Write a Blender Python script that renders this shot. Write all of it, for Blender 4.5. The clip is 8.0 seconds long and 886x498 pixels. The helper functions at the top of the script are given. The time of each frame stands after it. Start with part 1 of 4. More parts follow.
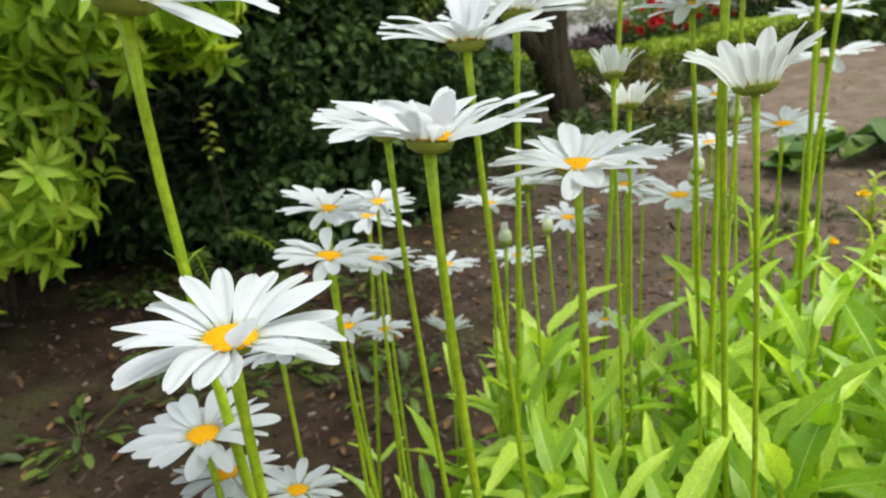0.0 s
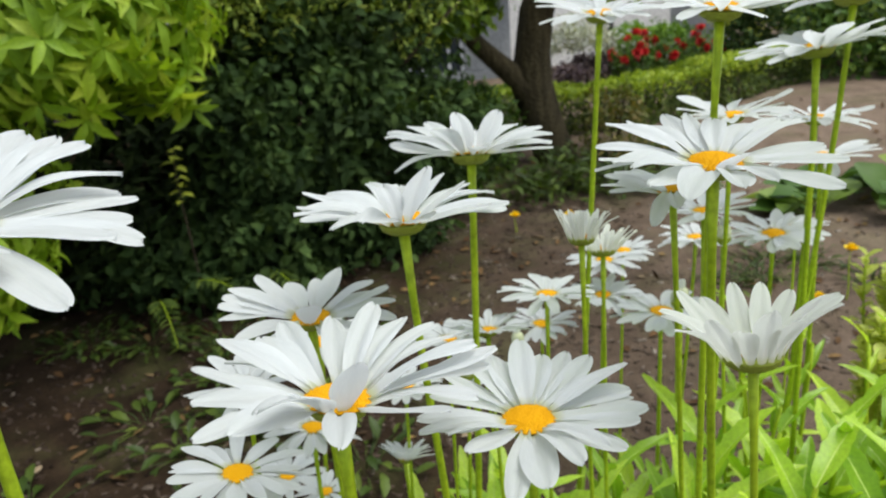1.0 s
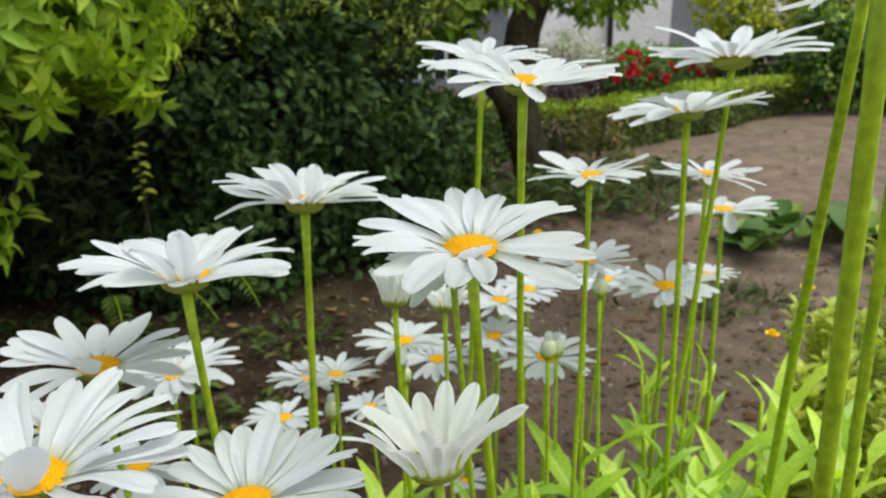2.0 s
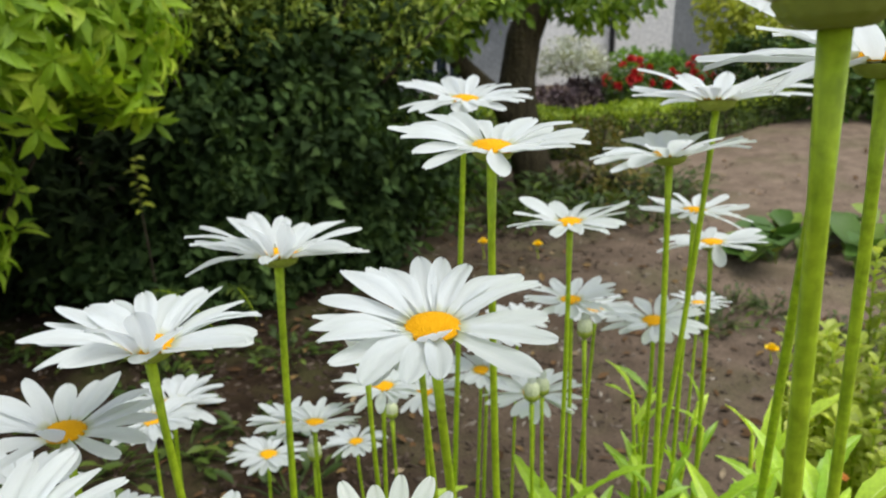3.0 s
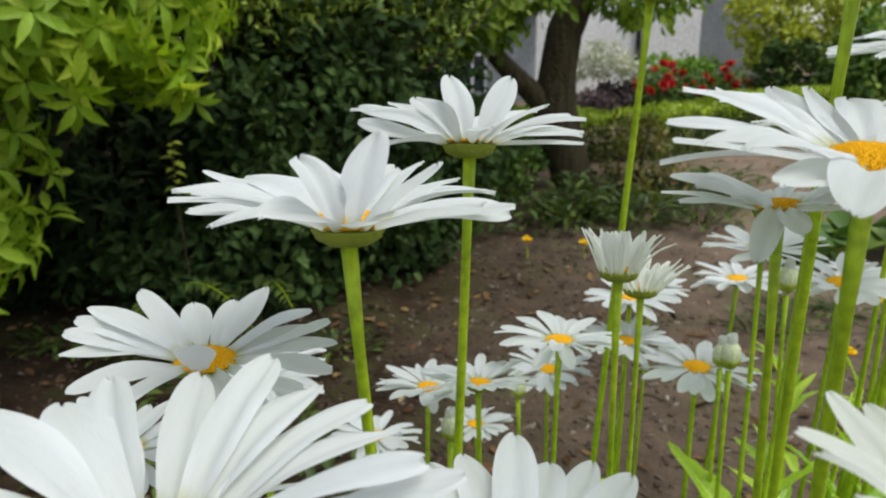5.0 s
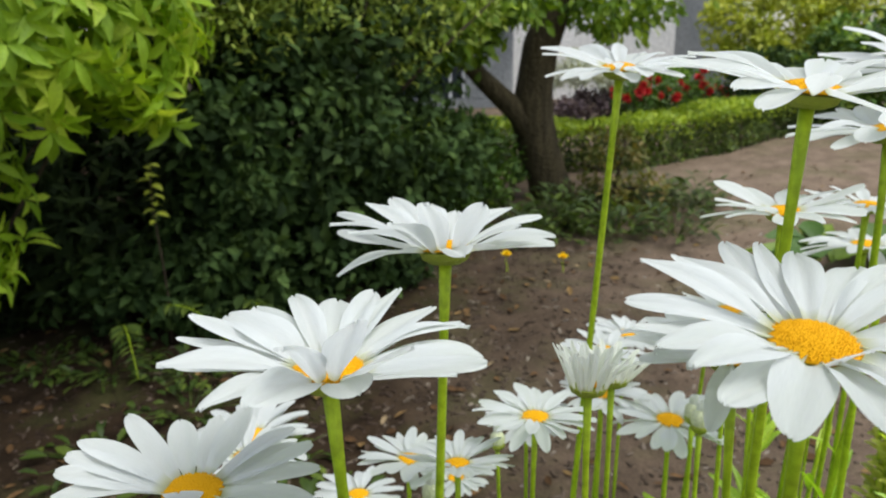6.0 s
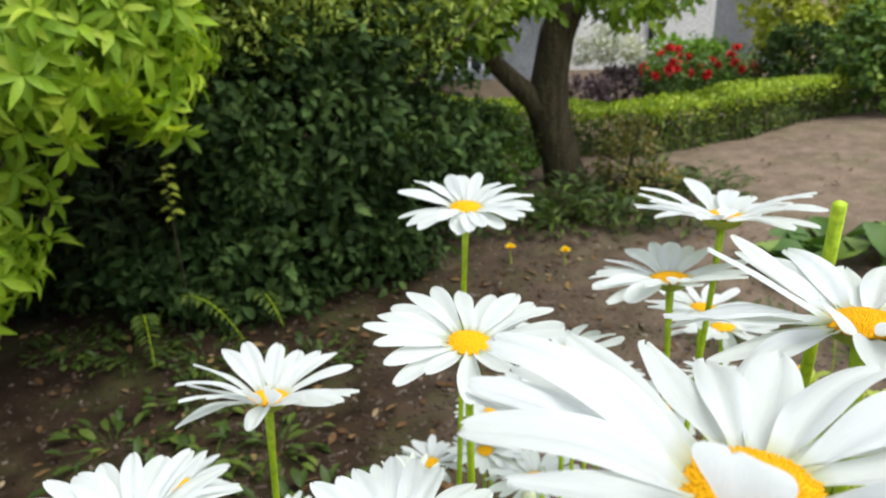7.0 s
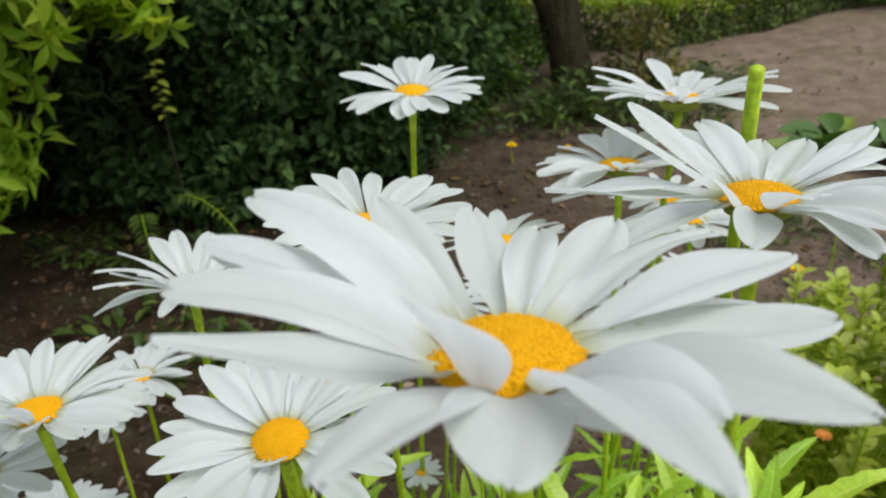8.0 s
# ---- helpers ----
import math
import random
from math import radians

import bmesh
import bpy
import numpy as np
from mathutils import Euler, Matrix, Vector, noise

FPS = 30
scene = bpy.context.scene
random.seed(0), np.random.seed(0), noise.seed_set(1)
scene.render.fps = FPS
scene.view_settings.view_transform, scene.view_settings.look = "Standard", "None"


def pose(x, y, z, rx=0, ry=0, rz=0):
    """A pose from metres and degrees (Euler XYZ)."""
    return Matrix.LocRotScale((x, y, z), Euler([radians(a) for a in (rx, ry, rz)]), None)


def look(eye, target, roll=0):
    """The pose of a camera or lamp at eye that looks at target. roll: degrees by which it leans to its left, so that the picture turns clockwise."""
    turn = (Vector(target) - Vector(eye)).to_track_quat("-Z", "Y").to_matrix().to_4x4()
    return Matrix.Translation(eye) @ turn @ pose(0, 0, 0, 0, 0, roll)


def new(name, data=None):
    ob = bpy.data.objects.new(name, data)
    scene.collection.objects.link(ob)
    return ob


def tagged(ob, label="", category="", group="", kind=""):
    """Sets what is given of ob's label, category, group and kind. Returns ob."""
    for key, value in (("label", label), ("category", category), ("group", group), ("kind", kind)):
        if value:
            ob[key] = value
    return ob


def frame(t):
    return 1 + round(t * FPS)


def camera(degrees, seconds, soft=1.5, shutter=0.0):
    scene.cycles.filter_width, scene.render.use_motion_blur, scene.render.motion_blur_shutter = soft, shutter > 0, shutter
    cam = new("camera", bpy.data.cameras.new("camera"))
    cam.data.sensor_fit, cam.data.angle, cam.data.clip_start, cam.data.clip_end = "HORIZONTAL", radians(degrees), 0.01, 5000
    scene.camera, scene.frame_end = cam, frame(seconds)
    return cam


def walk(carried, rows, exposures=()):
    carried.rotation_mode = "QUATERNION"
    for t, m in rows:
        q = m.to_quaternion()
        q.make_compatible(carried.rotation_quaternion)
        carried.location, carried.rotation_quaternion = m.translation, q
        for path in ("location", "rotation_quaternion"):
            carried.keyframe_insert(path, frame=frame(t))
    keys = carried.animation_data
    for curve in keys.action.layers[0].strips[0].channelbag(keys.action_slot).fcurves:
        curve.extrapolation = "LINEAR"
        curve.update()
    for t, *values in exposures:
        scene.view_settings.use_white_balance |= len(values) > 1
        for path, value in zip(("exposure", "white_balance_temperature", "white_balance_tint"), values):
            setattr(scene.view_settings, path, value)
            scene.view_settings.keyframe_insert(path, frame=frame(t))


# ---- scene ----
cam = camera(64.0, 8.0, soft=2.0)
PATH = [
    (0, (-0.196, -0.156, 0.823), (-0.149, 1.735, 0.173), -5.3),
    (0.3, (-0.189, -0.118, 0.851), (-0.147, 1.776, 0.209), -5.5),
    (0.5, (-0.186, -0.104, 0.871), (-0.136, 1.79, 0.232), -5.3),
    (0.6, (-0.184, -0.093, 0.878), (-0.127, 1.804, 0.248), -5.4),
    (1, (-0.156, -0.054, 0.896), (-0.067, 1.848, 0.285), -4.6),
    (1.5, (-0.111, -0.045, 0.882), (-0.003, 1.861, 0.285), -2.5),
    (2, (-0.049, -0.045, 0.919), (0.057, 1.86, 0.318), -0.8),
    (2.2, (-0.021, -0.037, 0.94), (0.083, 1.87, 0.347), -0.9),
    (3.3, (-0.044, -0.027, 0.948), (0.046, 1.881, 0.354), -0.8),
    (3.5, (-0.062, -0.021, 0.929), (0.017, 1.886, 0.33), -0.6),
    (4, (-0.097, -0.006, 0.888), (-0.048, 1.899, 0.281), -0.9),
    (4.5, (-0.123, 0.026, 0.855), (-0.084, 1.941, 0.279), -0.3),
    (4.7, (-0.129, 0.046, 0.856), (-0.086, 1.964, 0.29), -0.5),
    (5.8, (-0.142, 0.088, 0.878), (-0.012, 2.007, 0.33), 0.0),
    (6, (-0.133, 0.07, 0.908), (-0.016, 1.989, 0.357), -0.8),
    (6.5, (-0.081, 0.023, 0.991), (-0.005, 1.94, 0.428), -0.4),
    (7, (0.0013, 0.0028, 1.0493), (-0.001, 1.8938, 0.3944), -0.96),
    (7.2, (0.0255, 0.0051, 1.0476), (-0.0189, 1.8753, 0.3760), -1.16),
    (7.5, (0.0517, 0.0085, 1.0426), (-0.0181, 1.8475, 0.254), -1.46),
    (7.7, (0.0529, 0.0121, 1.0378), (-0.0027, 1.8275, 0.1804), -1.51),
    (8, (0.0547, 0.0174, 1.0307), (0.0082, 1.7974, 0.1254), -1.59),
]
EXPOSURES = [(0.0, 0.13), (0.6, -0.02), (1.0, -0.09), (2.2, -0.09), (3.5, -0.1), (4.5, -0.22), (6.0, -0.09), (6.5, 0.1), (7.0, 0.16), (7.2, 0.1), (7.5, -0.18), (7.7, -0.34), (8.0, -0.36)]
cam.data.dof.use_dof, cam.data.dof.focus_distance, cam.data.dof.aperture_fstop = True, 0.26, 22.0
walk(cam, [(t, look(eye, target, roll)) for t, eye, target, roll in PATH], EXPOSURES)

# ---- light ----
world = bpy.data.worlds.new("sky")
scene.world = world
world.use_nodes = True
_n = world.node_tree.nodes
_sky = _n.new("ShaderNodeTexSky")
_sky.sky_type = "NISHITA"
_sky.sun_disc = False
SUN_UP, SUN_ROUND = 66.0, 112.0   # elevation, compass turn of the sun
_sky.sun_elevation, _sky.sun_rotation = radians(SUN_UP), radians(SUN_ROUND)
_sky.air_density, _sky.dust_density, _sky.ozone_density = 1.2, 2.0, 1.0
_soft = _n.new("ShaderNodeHueSaturation")   # thin white cloud over the blue
_soft.inputs["Saturation"].default_value = 0.45
world.node_tree.links.new(_sky.outputs[0], _soft.inputs["Color"])
world.node_tree.links.new(_soft.outputs[0], _n["Background"].inputs[0])
_n["Background"].inputs[1].default_value = 0.255
sun = new("sun", bpy.data.lights.new("sun", "SUN"))
sun.data.energy, sun.data.angle, sun.data.color = 3.15, radians(45), (0.955, 0.985, 0.925)
_d = Vector((math.sin(radians(SUN_ROUND)) * math.cos(radians(SUN_UP)), math.cos(radians(SUN_ROUND)) * math.cos(radians(SUN_UP)), math.sin(radians(SUN_UP))))
sun.matrix_world = look(_d * 50, (0, 0, 0))


# ---- materials ----
def material(name):
    m = bpy.data.materials.new(name)
    m.use_nodes = True
    return m, m.node_tree.nodes, m.node_tree.links, m.node_tree.nodes["Principled BSDF"]


def ramp(nodes, stops):
    r = nodes.new("ShaderNodeValToRGB")
    e = r.color_ramp.elements
    while len(e) < len(stops):
        e.new(0.5)
    for k, (at, c) in zip(e, stops):
        k.position, k.color = at, (*c, 1)
    return r


def noise_node(nodes, links, scale, detail=4, coords="Object", stretch=None):
    t = nodes.new("ShaderNodeTexNoise")
    t.inputs["Scale"].default_value, t.inputs["Detail"].default_value = scale, detail
    c = nodes.new("ShaderNodeTexCoord")
    out = c.outputs[coords]
    if stretch:
        mp = nodes.new("ShaderNodeMapping")
        mp.inputs["Scale"].default_value = stretch
        links.new(out, mp.inputs[0])
        out = mp.outputs[0]
    links.new(out, t.inputs["Vector"])
    return t


def bump(nodes, links, height, strength, shader, distance=0.002):
    b = nodes.new("ShaderNodeBump")
    b.inputs["Strength"].default_value, b.inputs["Distance"].default_value = strength, distance
    links.new(height, b.inputs["Height"])
    links.new(b.outputs[0], shader.inputs["Normal"])
    return b


def mix_rgb(nodes, links, fac, a, b, how="MIX"):
    m = nodes.new("ShaderNodeMix")
    m.data_type, m.blend_type = "RGBA", how
    for sock, v in ((m.inputs[0], fac), (m.inputs[6], a), (m.inputs[7], b)):
        if isinstance(v, (int, float)):
            sock.default_value = v
        elif isinstance(v, tuple):
            sock.default_value = (*v, 1)
        else:
            links.new(v, sock)
    return m.outputs[2]


def leaf_material(name, dark, mid, light, rough=0.45, thin=0.3, by_object=False, patch=3.0, gloss=0.3, mass=(0.62, 1.12), grain=180):
    """Leaves: colour varies leaf by leaf and in soft patches, and some light comes through."""
    m, n, l, p = material(name)
    if by_object:
        rnd = n.new("ShaderNodeObjectInfo").outputs["Random"]
    else:
        rnd = n.new("ShaderNodeNewGeometry").outputs["Random Per Island"]
    r = ramp(n, [(0.0, dark), (0.55, mid), (1.0, light)])
    l.new(rnd, r.inputs[0])
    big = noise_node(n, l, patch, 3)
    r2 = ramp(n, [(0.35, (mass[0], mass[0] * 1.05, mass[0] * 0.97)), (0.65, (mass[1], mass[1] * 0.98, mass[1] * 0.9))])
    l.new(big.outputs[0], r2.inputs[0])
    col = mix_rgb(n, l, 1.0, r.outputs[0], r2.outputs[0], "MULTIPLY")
    fine = noise_node(n, l, grain, 3)
    r3 = ramp(n, [(0.3, (0.82, 0.84, 0.8)), (0.7, (1.1, 1.08, 1.05))])
    l.new(fine.outputs[0], r3.inputs[0])
    col = mix_rgb(n, l, 1.0, col, r3.outputs[0], "MULTIPLY")
    l.new(col, p.inputs["Base Color"])
    p.inputs["Roughness"].default_value = rough
    p.inputs["Specular IOR Level"].default_value = gloss
    bump(n, l, fine.outputs[0], 0.25, p, 0.001)
    tr = n.new("ShaderNodeBsdfTranslucent")
    l.new(mix_rgb(n, l, 1.0, col, (1.25, 1.25, 0.55), "MULTIPLY"), tr.inputs[0])
    mx = n.new("ShaderNodeMixShader")
    mx.inputs[0].default_value = thin
    l.new(p.outputs[0], mx.inputs[1])
    l.new(tr.outputs[0], mx.inputs[2])
    l.new(mx.outputs[0], n["Material Output"].inputs[0])
    return m


def petal_material(name="petal_white", tint=(1.0, 1.0, 1.0)):
    m, n, l, p = material(name)
    t = noise_node(n, l, 6, 3, "Generated", (18, 1.2, 1))
    r = ramp(n, [(0.3, (0.715, 0.738, 0.732)), (0.7, (0.785, 0.806, 0.802))])
    l.new(t.outputs[0], r.inputs[0])
    sep = n.new("ShaderNodeSeparateXYZ")
    l.new(n.new("ShaderNodeTexCoord").outputs["Generated"], sep.inputs[0])
    base = ramp(n, [(0.0, (0.72, 0.74, 0.42)), (0.14, (1, 1, 1))])
    l.new(sep.outputs[1], base.inputs[0])
    col = mix_rgb(n, l, 1.0, r.outputs[0], base.outputs[0], "MULTIPLY")
    col = mix_rgb(n, l, 1.0, col, tint, "MULTIPLY")
    l.new(col, p.inputs["Base Color"])
    p.inputs["Roughness"].default_value = 0.55
    bump(n, l, t.outputs[0], 0.35, p, 0.0012)
    tr = n.new("ShaderNodeBsdfTranslucent")
    l.new(col, tr.inputs[0])
    mx = n.new("ShaderNodeMixShader")
    mx.inputs[0].default_value = 0.5
    l.new(p.outputs[0], mx.inputs[1])
    l.new(tr.outputs[0], mx.inputs[2])
    l.new(mx.outputs[0], n["Material Output"].inputs[0])
    return m


def noisy_material(name, a, b, scale, rough=0.8, relief=0.3, second=None, stretch=None, distance=0.004):
    m, n, l, p = material(name)
    t = noise_node(n, l, scale, 6, "Object", stretch)
    r = ramp(n, [(0.3, a), (0.7, b)])
    l.new(t.outputs[0], r.inputs[0])
    col = r.outputs[0]
    t2 = noise_node(n, l, scale * (second or 6.3), 5)
    r2 = ramp(n, [(0.3, (0.75, 0.75, 0.75)), (0.7, (1.18, 1.18, 1.18))])
    l.new(t2.outputs[0], r2.inputs[0])
    col = mix_rgb(n, l, 1.0, col, r2.outputs[0], "MULTIPLY")
    l.new(col, p.inputs["Base Color"])
    p.inputs["Roughness"].default_value = rough
    p.inputs["Specular IOR Level"].default_value = 0.2
    bump(n, l, t2.outputs[0], relief, p, distance)
    return m


def island_material(name, stops, rough=0.85):
    m, n, l, p = material(name)
    r = ramp(n, stops)
    l.new(n.new("ShaderNodeNewGeometry").outputs["Random Per Island"], r.inputs[0])
    t = noise_node(n, l, 90, 3)
    r2 = ramp(n, [(0.3, (0.7, 0.7, 0.7)), (0.7, (1.2, 1.2, 1.2))])
    l.new(t.outputs[0], r2.inputs[0])
    l.new(mix_rgb(n, l, 1.0, r.outputs[0], r2.outputs[0], "MULTIPLY"), p.inputs["Base Color"])
    p.inputs["Roughness"].default_value = rough
    p.inputs["Specular IOR Level"].default_value = 0.12
    return m


def shade_to_worn_path(n, l):
    """0 in the bed, coloured darker for shade, 1 on the trodden path."""
    sep = n.new("ShaderNodeSeparateXYZ")
    l.new(n.new("ShaderNodeTexCoord").outputs["Object"], sep.inputs[0])
    add = n.new("ShaderNodeMath")
    add.operation = "MULTIPLY_ADD"
    l.new(noise_node(n, l, 0.9, 4).outputs[0], add.inputs[0])
    add.inputs[1].default_value = 1.6
    l.new(sep.outputs[0], add.inputs[2])
    worn = n.new("ShaderNodeMapRange")
    l.new(add.outputs[0], worn.inputs[0])
    worn.inputs[1].default_value, worn.inputs[2].default_value = 0.55, 2.25
    return worn.outputs[0]


def chip_material():
    m, n, l, p = material("mulch_chip")
    rnd = n.new("ShaderNodeNewGeometry").outputs["Random Per Island"]
    # bed chips are darkened for shade like the soil, path chips are dusty
    shaded_bed = ramp(n, [(0, (0.02, 0.012, 0.008)), (0.4, (0.038, 0.025, 0.017)), (0.88, (0.065, 0.045, 0.033)), (1, (0.15, 0.12, 0.09))])
    dusty = ramp(n, [(0, (0.085, 0.064, 0.046)), (0.4, (0.13, 0.1, 0.074)), (0.82, (0.19, 0.15, 0.115)), (1, (0.4, 0.36, 0.3))])
    l.new(rnd, shaded_bed.inputs[0])
    l.new(rnd, dusty.inputs[0])
    l.new(mix_rgb(n, l, shade_to_worn_path(n, l), shaded_bed.outputs[0], dusty.outputs[0]), p.inputs["Base Color"])
    p.inputs["Roughness"].default_value = 0.85
    p.inputs["Specular IOR Level"].default_value = 0.12
    return m


PETAL = petal_material()
CREAM = petal_material("petal_cream", (1.14, 1.13, 1.05))
DISC = noisy_material("disc_orange", (0.65, 0.3, 0.001), (0.8, 0.43, 0.002), 300, 0.8, 0.4, 3, distance=0.001)
CALYX = noisy_material("calyx_green", (0.22, 0.27, 0.025), (0.36, 0.40, 0.06), 160, 0.5, 0.5, 4, (1, 1, 0.25), 0.001)
STEM = noisy_material("stem_green", (0.23, 0.34, 0.012), (0.38, 0.5, 0.02), 30, 0.45, 0.35, 8, (9, 9, 0.8), 0.001)
DAISY_LEAF = leaf_material("daisy_leaf", (0.25, 0.44, 0.03), (0.43, 0.63, 0.045), (0.61, 0.78, 0.1), 0.36, 0.42, True, 2.0, gloss=0.55, mass=(0.85, 1.08), grain=30)
DAISY_RIB = noisy_material("daisy_leaf_rib", (0.5, 0.64, 0.14), (0.6, 0.72, 0.2), 60, 0.45, 0.2)
BRIGHT_LEAF = leaf_material("bright_leaf", (0.215, 0.37, 0.022), (0.38, 0.56, 0.036), (0.6, 0.72, 0.085), 0.5, 0.42, False, 2.5)
BRIGHT_LEAF_ONE = leaf_material("bright_leaf_single", (0.23, 0.385, 0.022), (0.39, 0.57, 0.036), (0.61, 0.725, 0.085), 0.5, 0.42, True, 2.5)
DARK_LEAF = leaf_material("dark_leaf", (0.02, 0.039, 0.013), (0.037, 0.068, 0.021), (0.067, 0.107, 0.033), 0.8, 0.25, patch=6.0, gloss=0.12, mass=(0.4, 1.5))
OLIVE_LEAF = leaf_material("olive_leaf", (0.15, 0.22, 0.035), (0.27, 0.36, 0.06), (0.44, 0.5, 0.1), 0.6, 0.25, patch=4.0)
# box hedge leaves with the shade of its sides in the colour
SHADED_HEDGE_LEAF = leaf_material("shaded_hedge_leaf", (0.035, 0.06, 0.012), (0.08, 0.12, 0.022), (0.19, 0.25, 0.04), 0.6, 0.2, patch=4.0)
BROAD_LEAF = leaf_material("broad_leaf", (0.042, 0.095, 0.018), (0.095, 0.19, 0.032), (0.28, 0.38, 0.06), 0.5, 0.25)
FRESH_LEAF = leaf_material("fresh_leaf", (0.09, 0.2, 0.02), (0.17, 0.33, 0.03), (0.32, 0.5, 0.06), 0.5, 0.3)
BLOSSOM = leaf_material("blossom_white", (0.38, 0.4, 0.36), (0.55, 0.56, 0.55), (0.7, 0.71, 0.72), 0.6, 0.3, patch=5.0)
BUD = noisy_material("bud_cream", (0.5, 0.54, 0.3), (0.66, 0.68, 0.46), 120, 0.5, 0.4, 4, (4, 4, 0.5), 0.001)
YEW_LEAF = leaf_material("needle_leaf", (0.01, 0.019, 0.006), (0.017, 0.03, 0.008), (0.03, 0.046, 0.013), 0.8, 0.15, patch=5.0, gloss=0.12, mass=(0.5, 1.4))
TREE_LEAF = leaf_material("tree_leaf", (0.09, 0.17, 0.015), (0.19, 0.32, 0.027), (0.4, 0.54, 0.055), 0.5, 0.35)
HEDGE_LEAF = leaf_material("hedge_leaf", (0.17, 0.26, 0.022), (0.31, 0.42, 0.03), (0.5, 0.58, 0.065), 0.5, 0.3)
LIME_LEAF = leaf_material("lime_leaf", (0.52, 0.61, 0.08), (0.67, 0.75, 0.13), (0.78, 0.82, 0.22), 0.45, 0.42)
BUSH_LEAF = leaf_material("bush_leaf", (0.045, 0.1, 0.015), (0.085, 0.17, 0.022), (0.17, 0.27, 0.045), 0.42, 0.3)
GOLD_LEAF = leaf_material("golden_leaf", (0.24, 0.3, 0.025), (0.44, 0.49, 0.05), (0.64, 0.64, 0.12), 0.5, 0.3)
PURPLE_LEAF = leaf_material("purple_leaf", (0.04, 0.025, 0.035), (0.08, 0.05, 0.065), (0.16, 0.11, 0.14), 0.5, 0.2)
RUST_LEAF = leaf_material("rust_leaf", (0.08, 0.1, 0.02), (0.17, 0.17, 0.04), (0.28, 0.2, 0.07), 0.5, 0.3)
WEED_LEAF = leaf_material("weed_leaf", (0.03, 0.055, 0.01), (0.06, 0.1, 0.016), (0.13, 0.18, 0.03), 0.5, 0.3)
DEAD_LEAF = island_material("dead_leaf", [(0, (0.05, 0.026, 0.011)), (0.6, (0.11, 0.06, 0.026)), (0.93, (0.2, 0.13, 0.05)), (1, (0.26, 0.2, 0.13))])
CHIP = chip_material()
BARK = noisy_material("bark", (0.03, 0.024, 0.012), (0.088, 0.07, 0.036), 14, 0.9, 0.8, 5, (3, 3, 0.6), 0.02)
TWIG = noisy_material("twig", (0.03, 0.022, 0.014), (0.075, 0.055, 0.035), 30, 0.9, 0.4)
YELLOW = noisy_material("poppy_yellow", (0.9, 0.6, 0.006), (0.95, 0.7, 0.012), 60, 0.5, 0.2)
RED = island_material("rose_red", [(0, (0.45, 0.02, 0.02)), (0.6, (0.66, 0.03, 0.035)), (1, (0.75, 0.1, 0.09))], 0.5)
ORANGE = noisy_material("floret_orange", (0.7, 0.22, 0.04), (0.8, 0.34, 0.1), 80, 0.5, 0.2)
WHITE_WALL = noisy_material("white_render", (0.72, 0.7, 0.68), (0.82, 0.8, 0.78), 2.2, 0.85, 0.25, 14)
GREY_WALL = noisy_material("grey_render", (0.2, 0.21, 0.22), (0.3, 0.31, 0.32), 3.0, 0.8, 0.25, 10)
ROOF = noisy_material("roof_slate", (0.05, 0.05, 0.06), (0.1, 0.1, 0.11), 5, 0.7, 0.3)
WHITE_PAINT = noisy_material("white_paint", (0.68, 0.69, 0.7), (0.76, 0.77, 0.78), 9, 0.5, 0.1)
DARK_PAINT = noisy_material("dark_paint", (0.02, 0.02, 0.022), (0.04, 0.04, 0.045), 9, 0.5, 0.1)
GLASS, _gn, _gl, _gp = material("window_glass")
_gp.inputs["Base Color"].default_value = (0.03, 0.04, 0.05, 1)
_gp.inputs["Roughness"].default_value = 0.08


def soil_material():
    """Mulch and trodden soil: bed crumbs darkened for shade, paler and dustier where the path is worn."""
    m, n, l, p = material("mulch_soil")
    mid = noise_node(n, l, 11, 6)
    dark = ramp(n, [(0.3, (0.013, 0.008, 0.0046)), (0.72, (0.037, 0.0235, 0.0135))])
    pale = ramp(n, [(0.3, (0.122, 0.088, 0.063)), (0.72, (0.205, 0.15, 0.111))])
    l.new(mid.outputs[0], dark.inputs[0])
    l.new(mid.outputs[0], pale.inputs[0])
    col = mix_rgb(n, l, shade_to_worn_path(n, l), dark.outputs[0], pale.outputs[0])
    patch = ramp(n, [(0.48, (0, 0, 0)), (0.75, (0.4, 0.4, 0.4))])   # thin moss and seedlings
    l.new(noise_node(n, l, 4.5, 9).outputs[0], patch.inputs[0])
    col = mix_rgb(n, l, patch.outputs[0], col, (0.062, 0.078, 0.022))
    fine = noise_node(n, l, 120, 5)
    r = ramp(n, [(0.32, (0.72, 0.72, 0.72)), (0.7, (1.25, 1.25, 1.25))])
    l.new(fine.outputs[0], r.inputs[0])
    l.new(mix_rgb(n, l, 1.0, col, r.outputs[0], "MULTIPLY"), p.inputs["Base Color"])
    p.inputs["Roughness"].default_value = 0.95
    p.inputs["Specular IOR Level"].default_value = 0.08
    bump(n, l, fine.outputs[0], 0.4, p, 0.01)
    return m


SOIL = soil_material()


# ---- mesh helpers ----
def unit(v):
    return v / (np.linalg.norm(v, axis=-1, keepdims=True) + 1e-9)


def mesh_from(name, verts, faces, smooth=True):
    me = bpy.data.meshes.new(name)
    me.from_pydata([tuple(map(float, v)) for v in verts], [], [tuple(map(int, f)) for f in faces])
    me.update()
    if smooth:
        me.polygons.foreach_set("use_smooth", [True] * len(me.polygons))
    return me


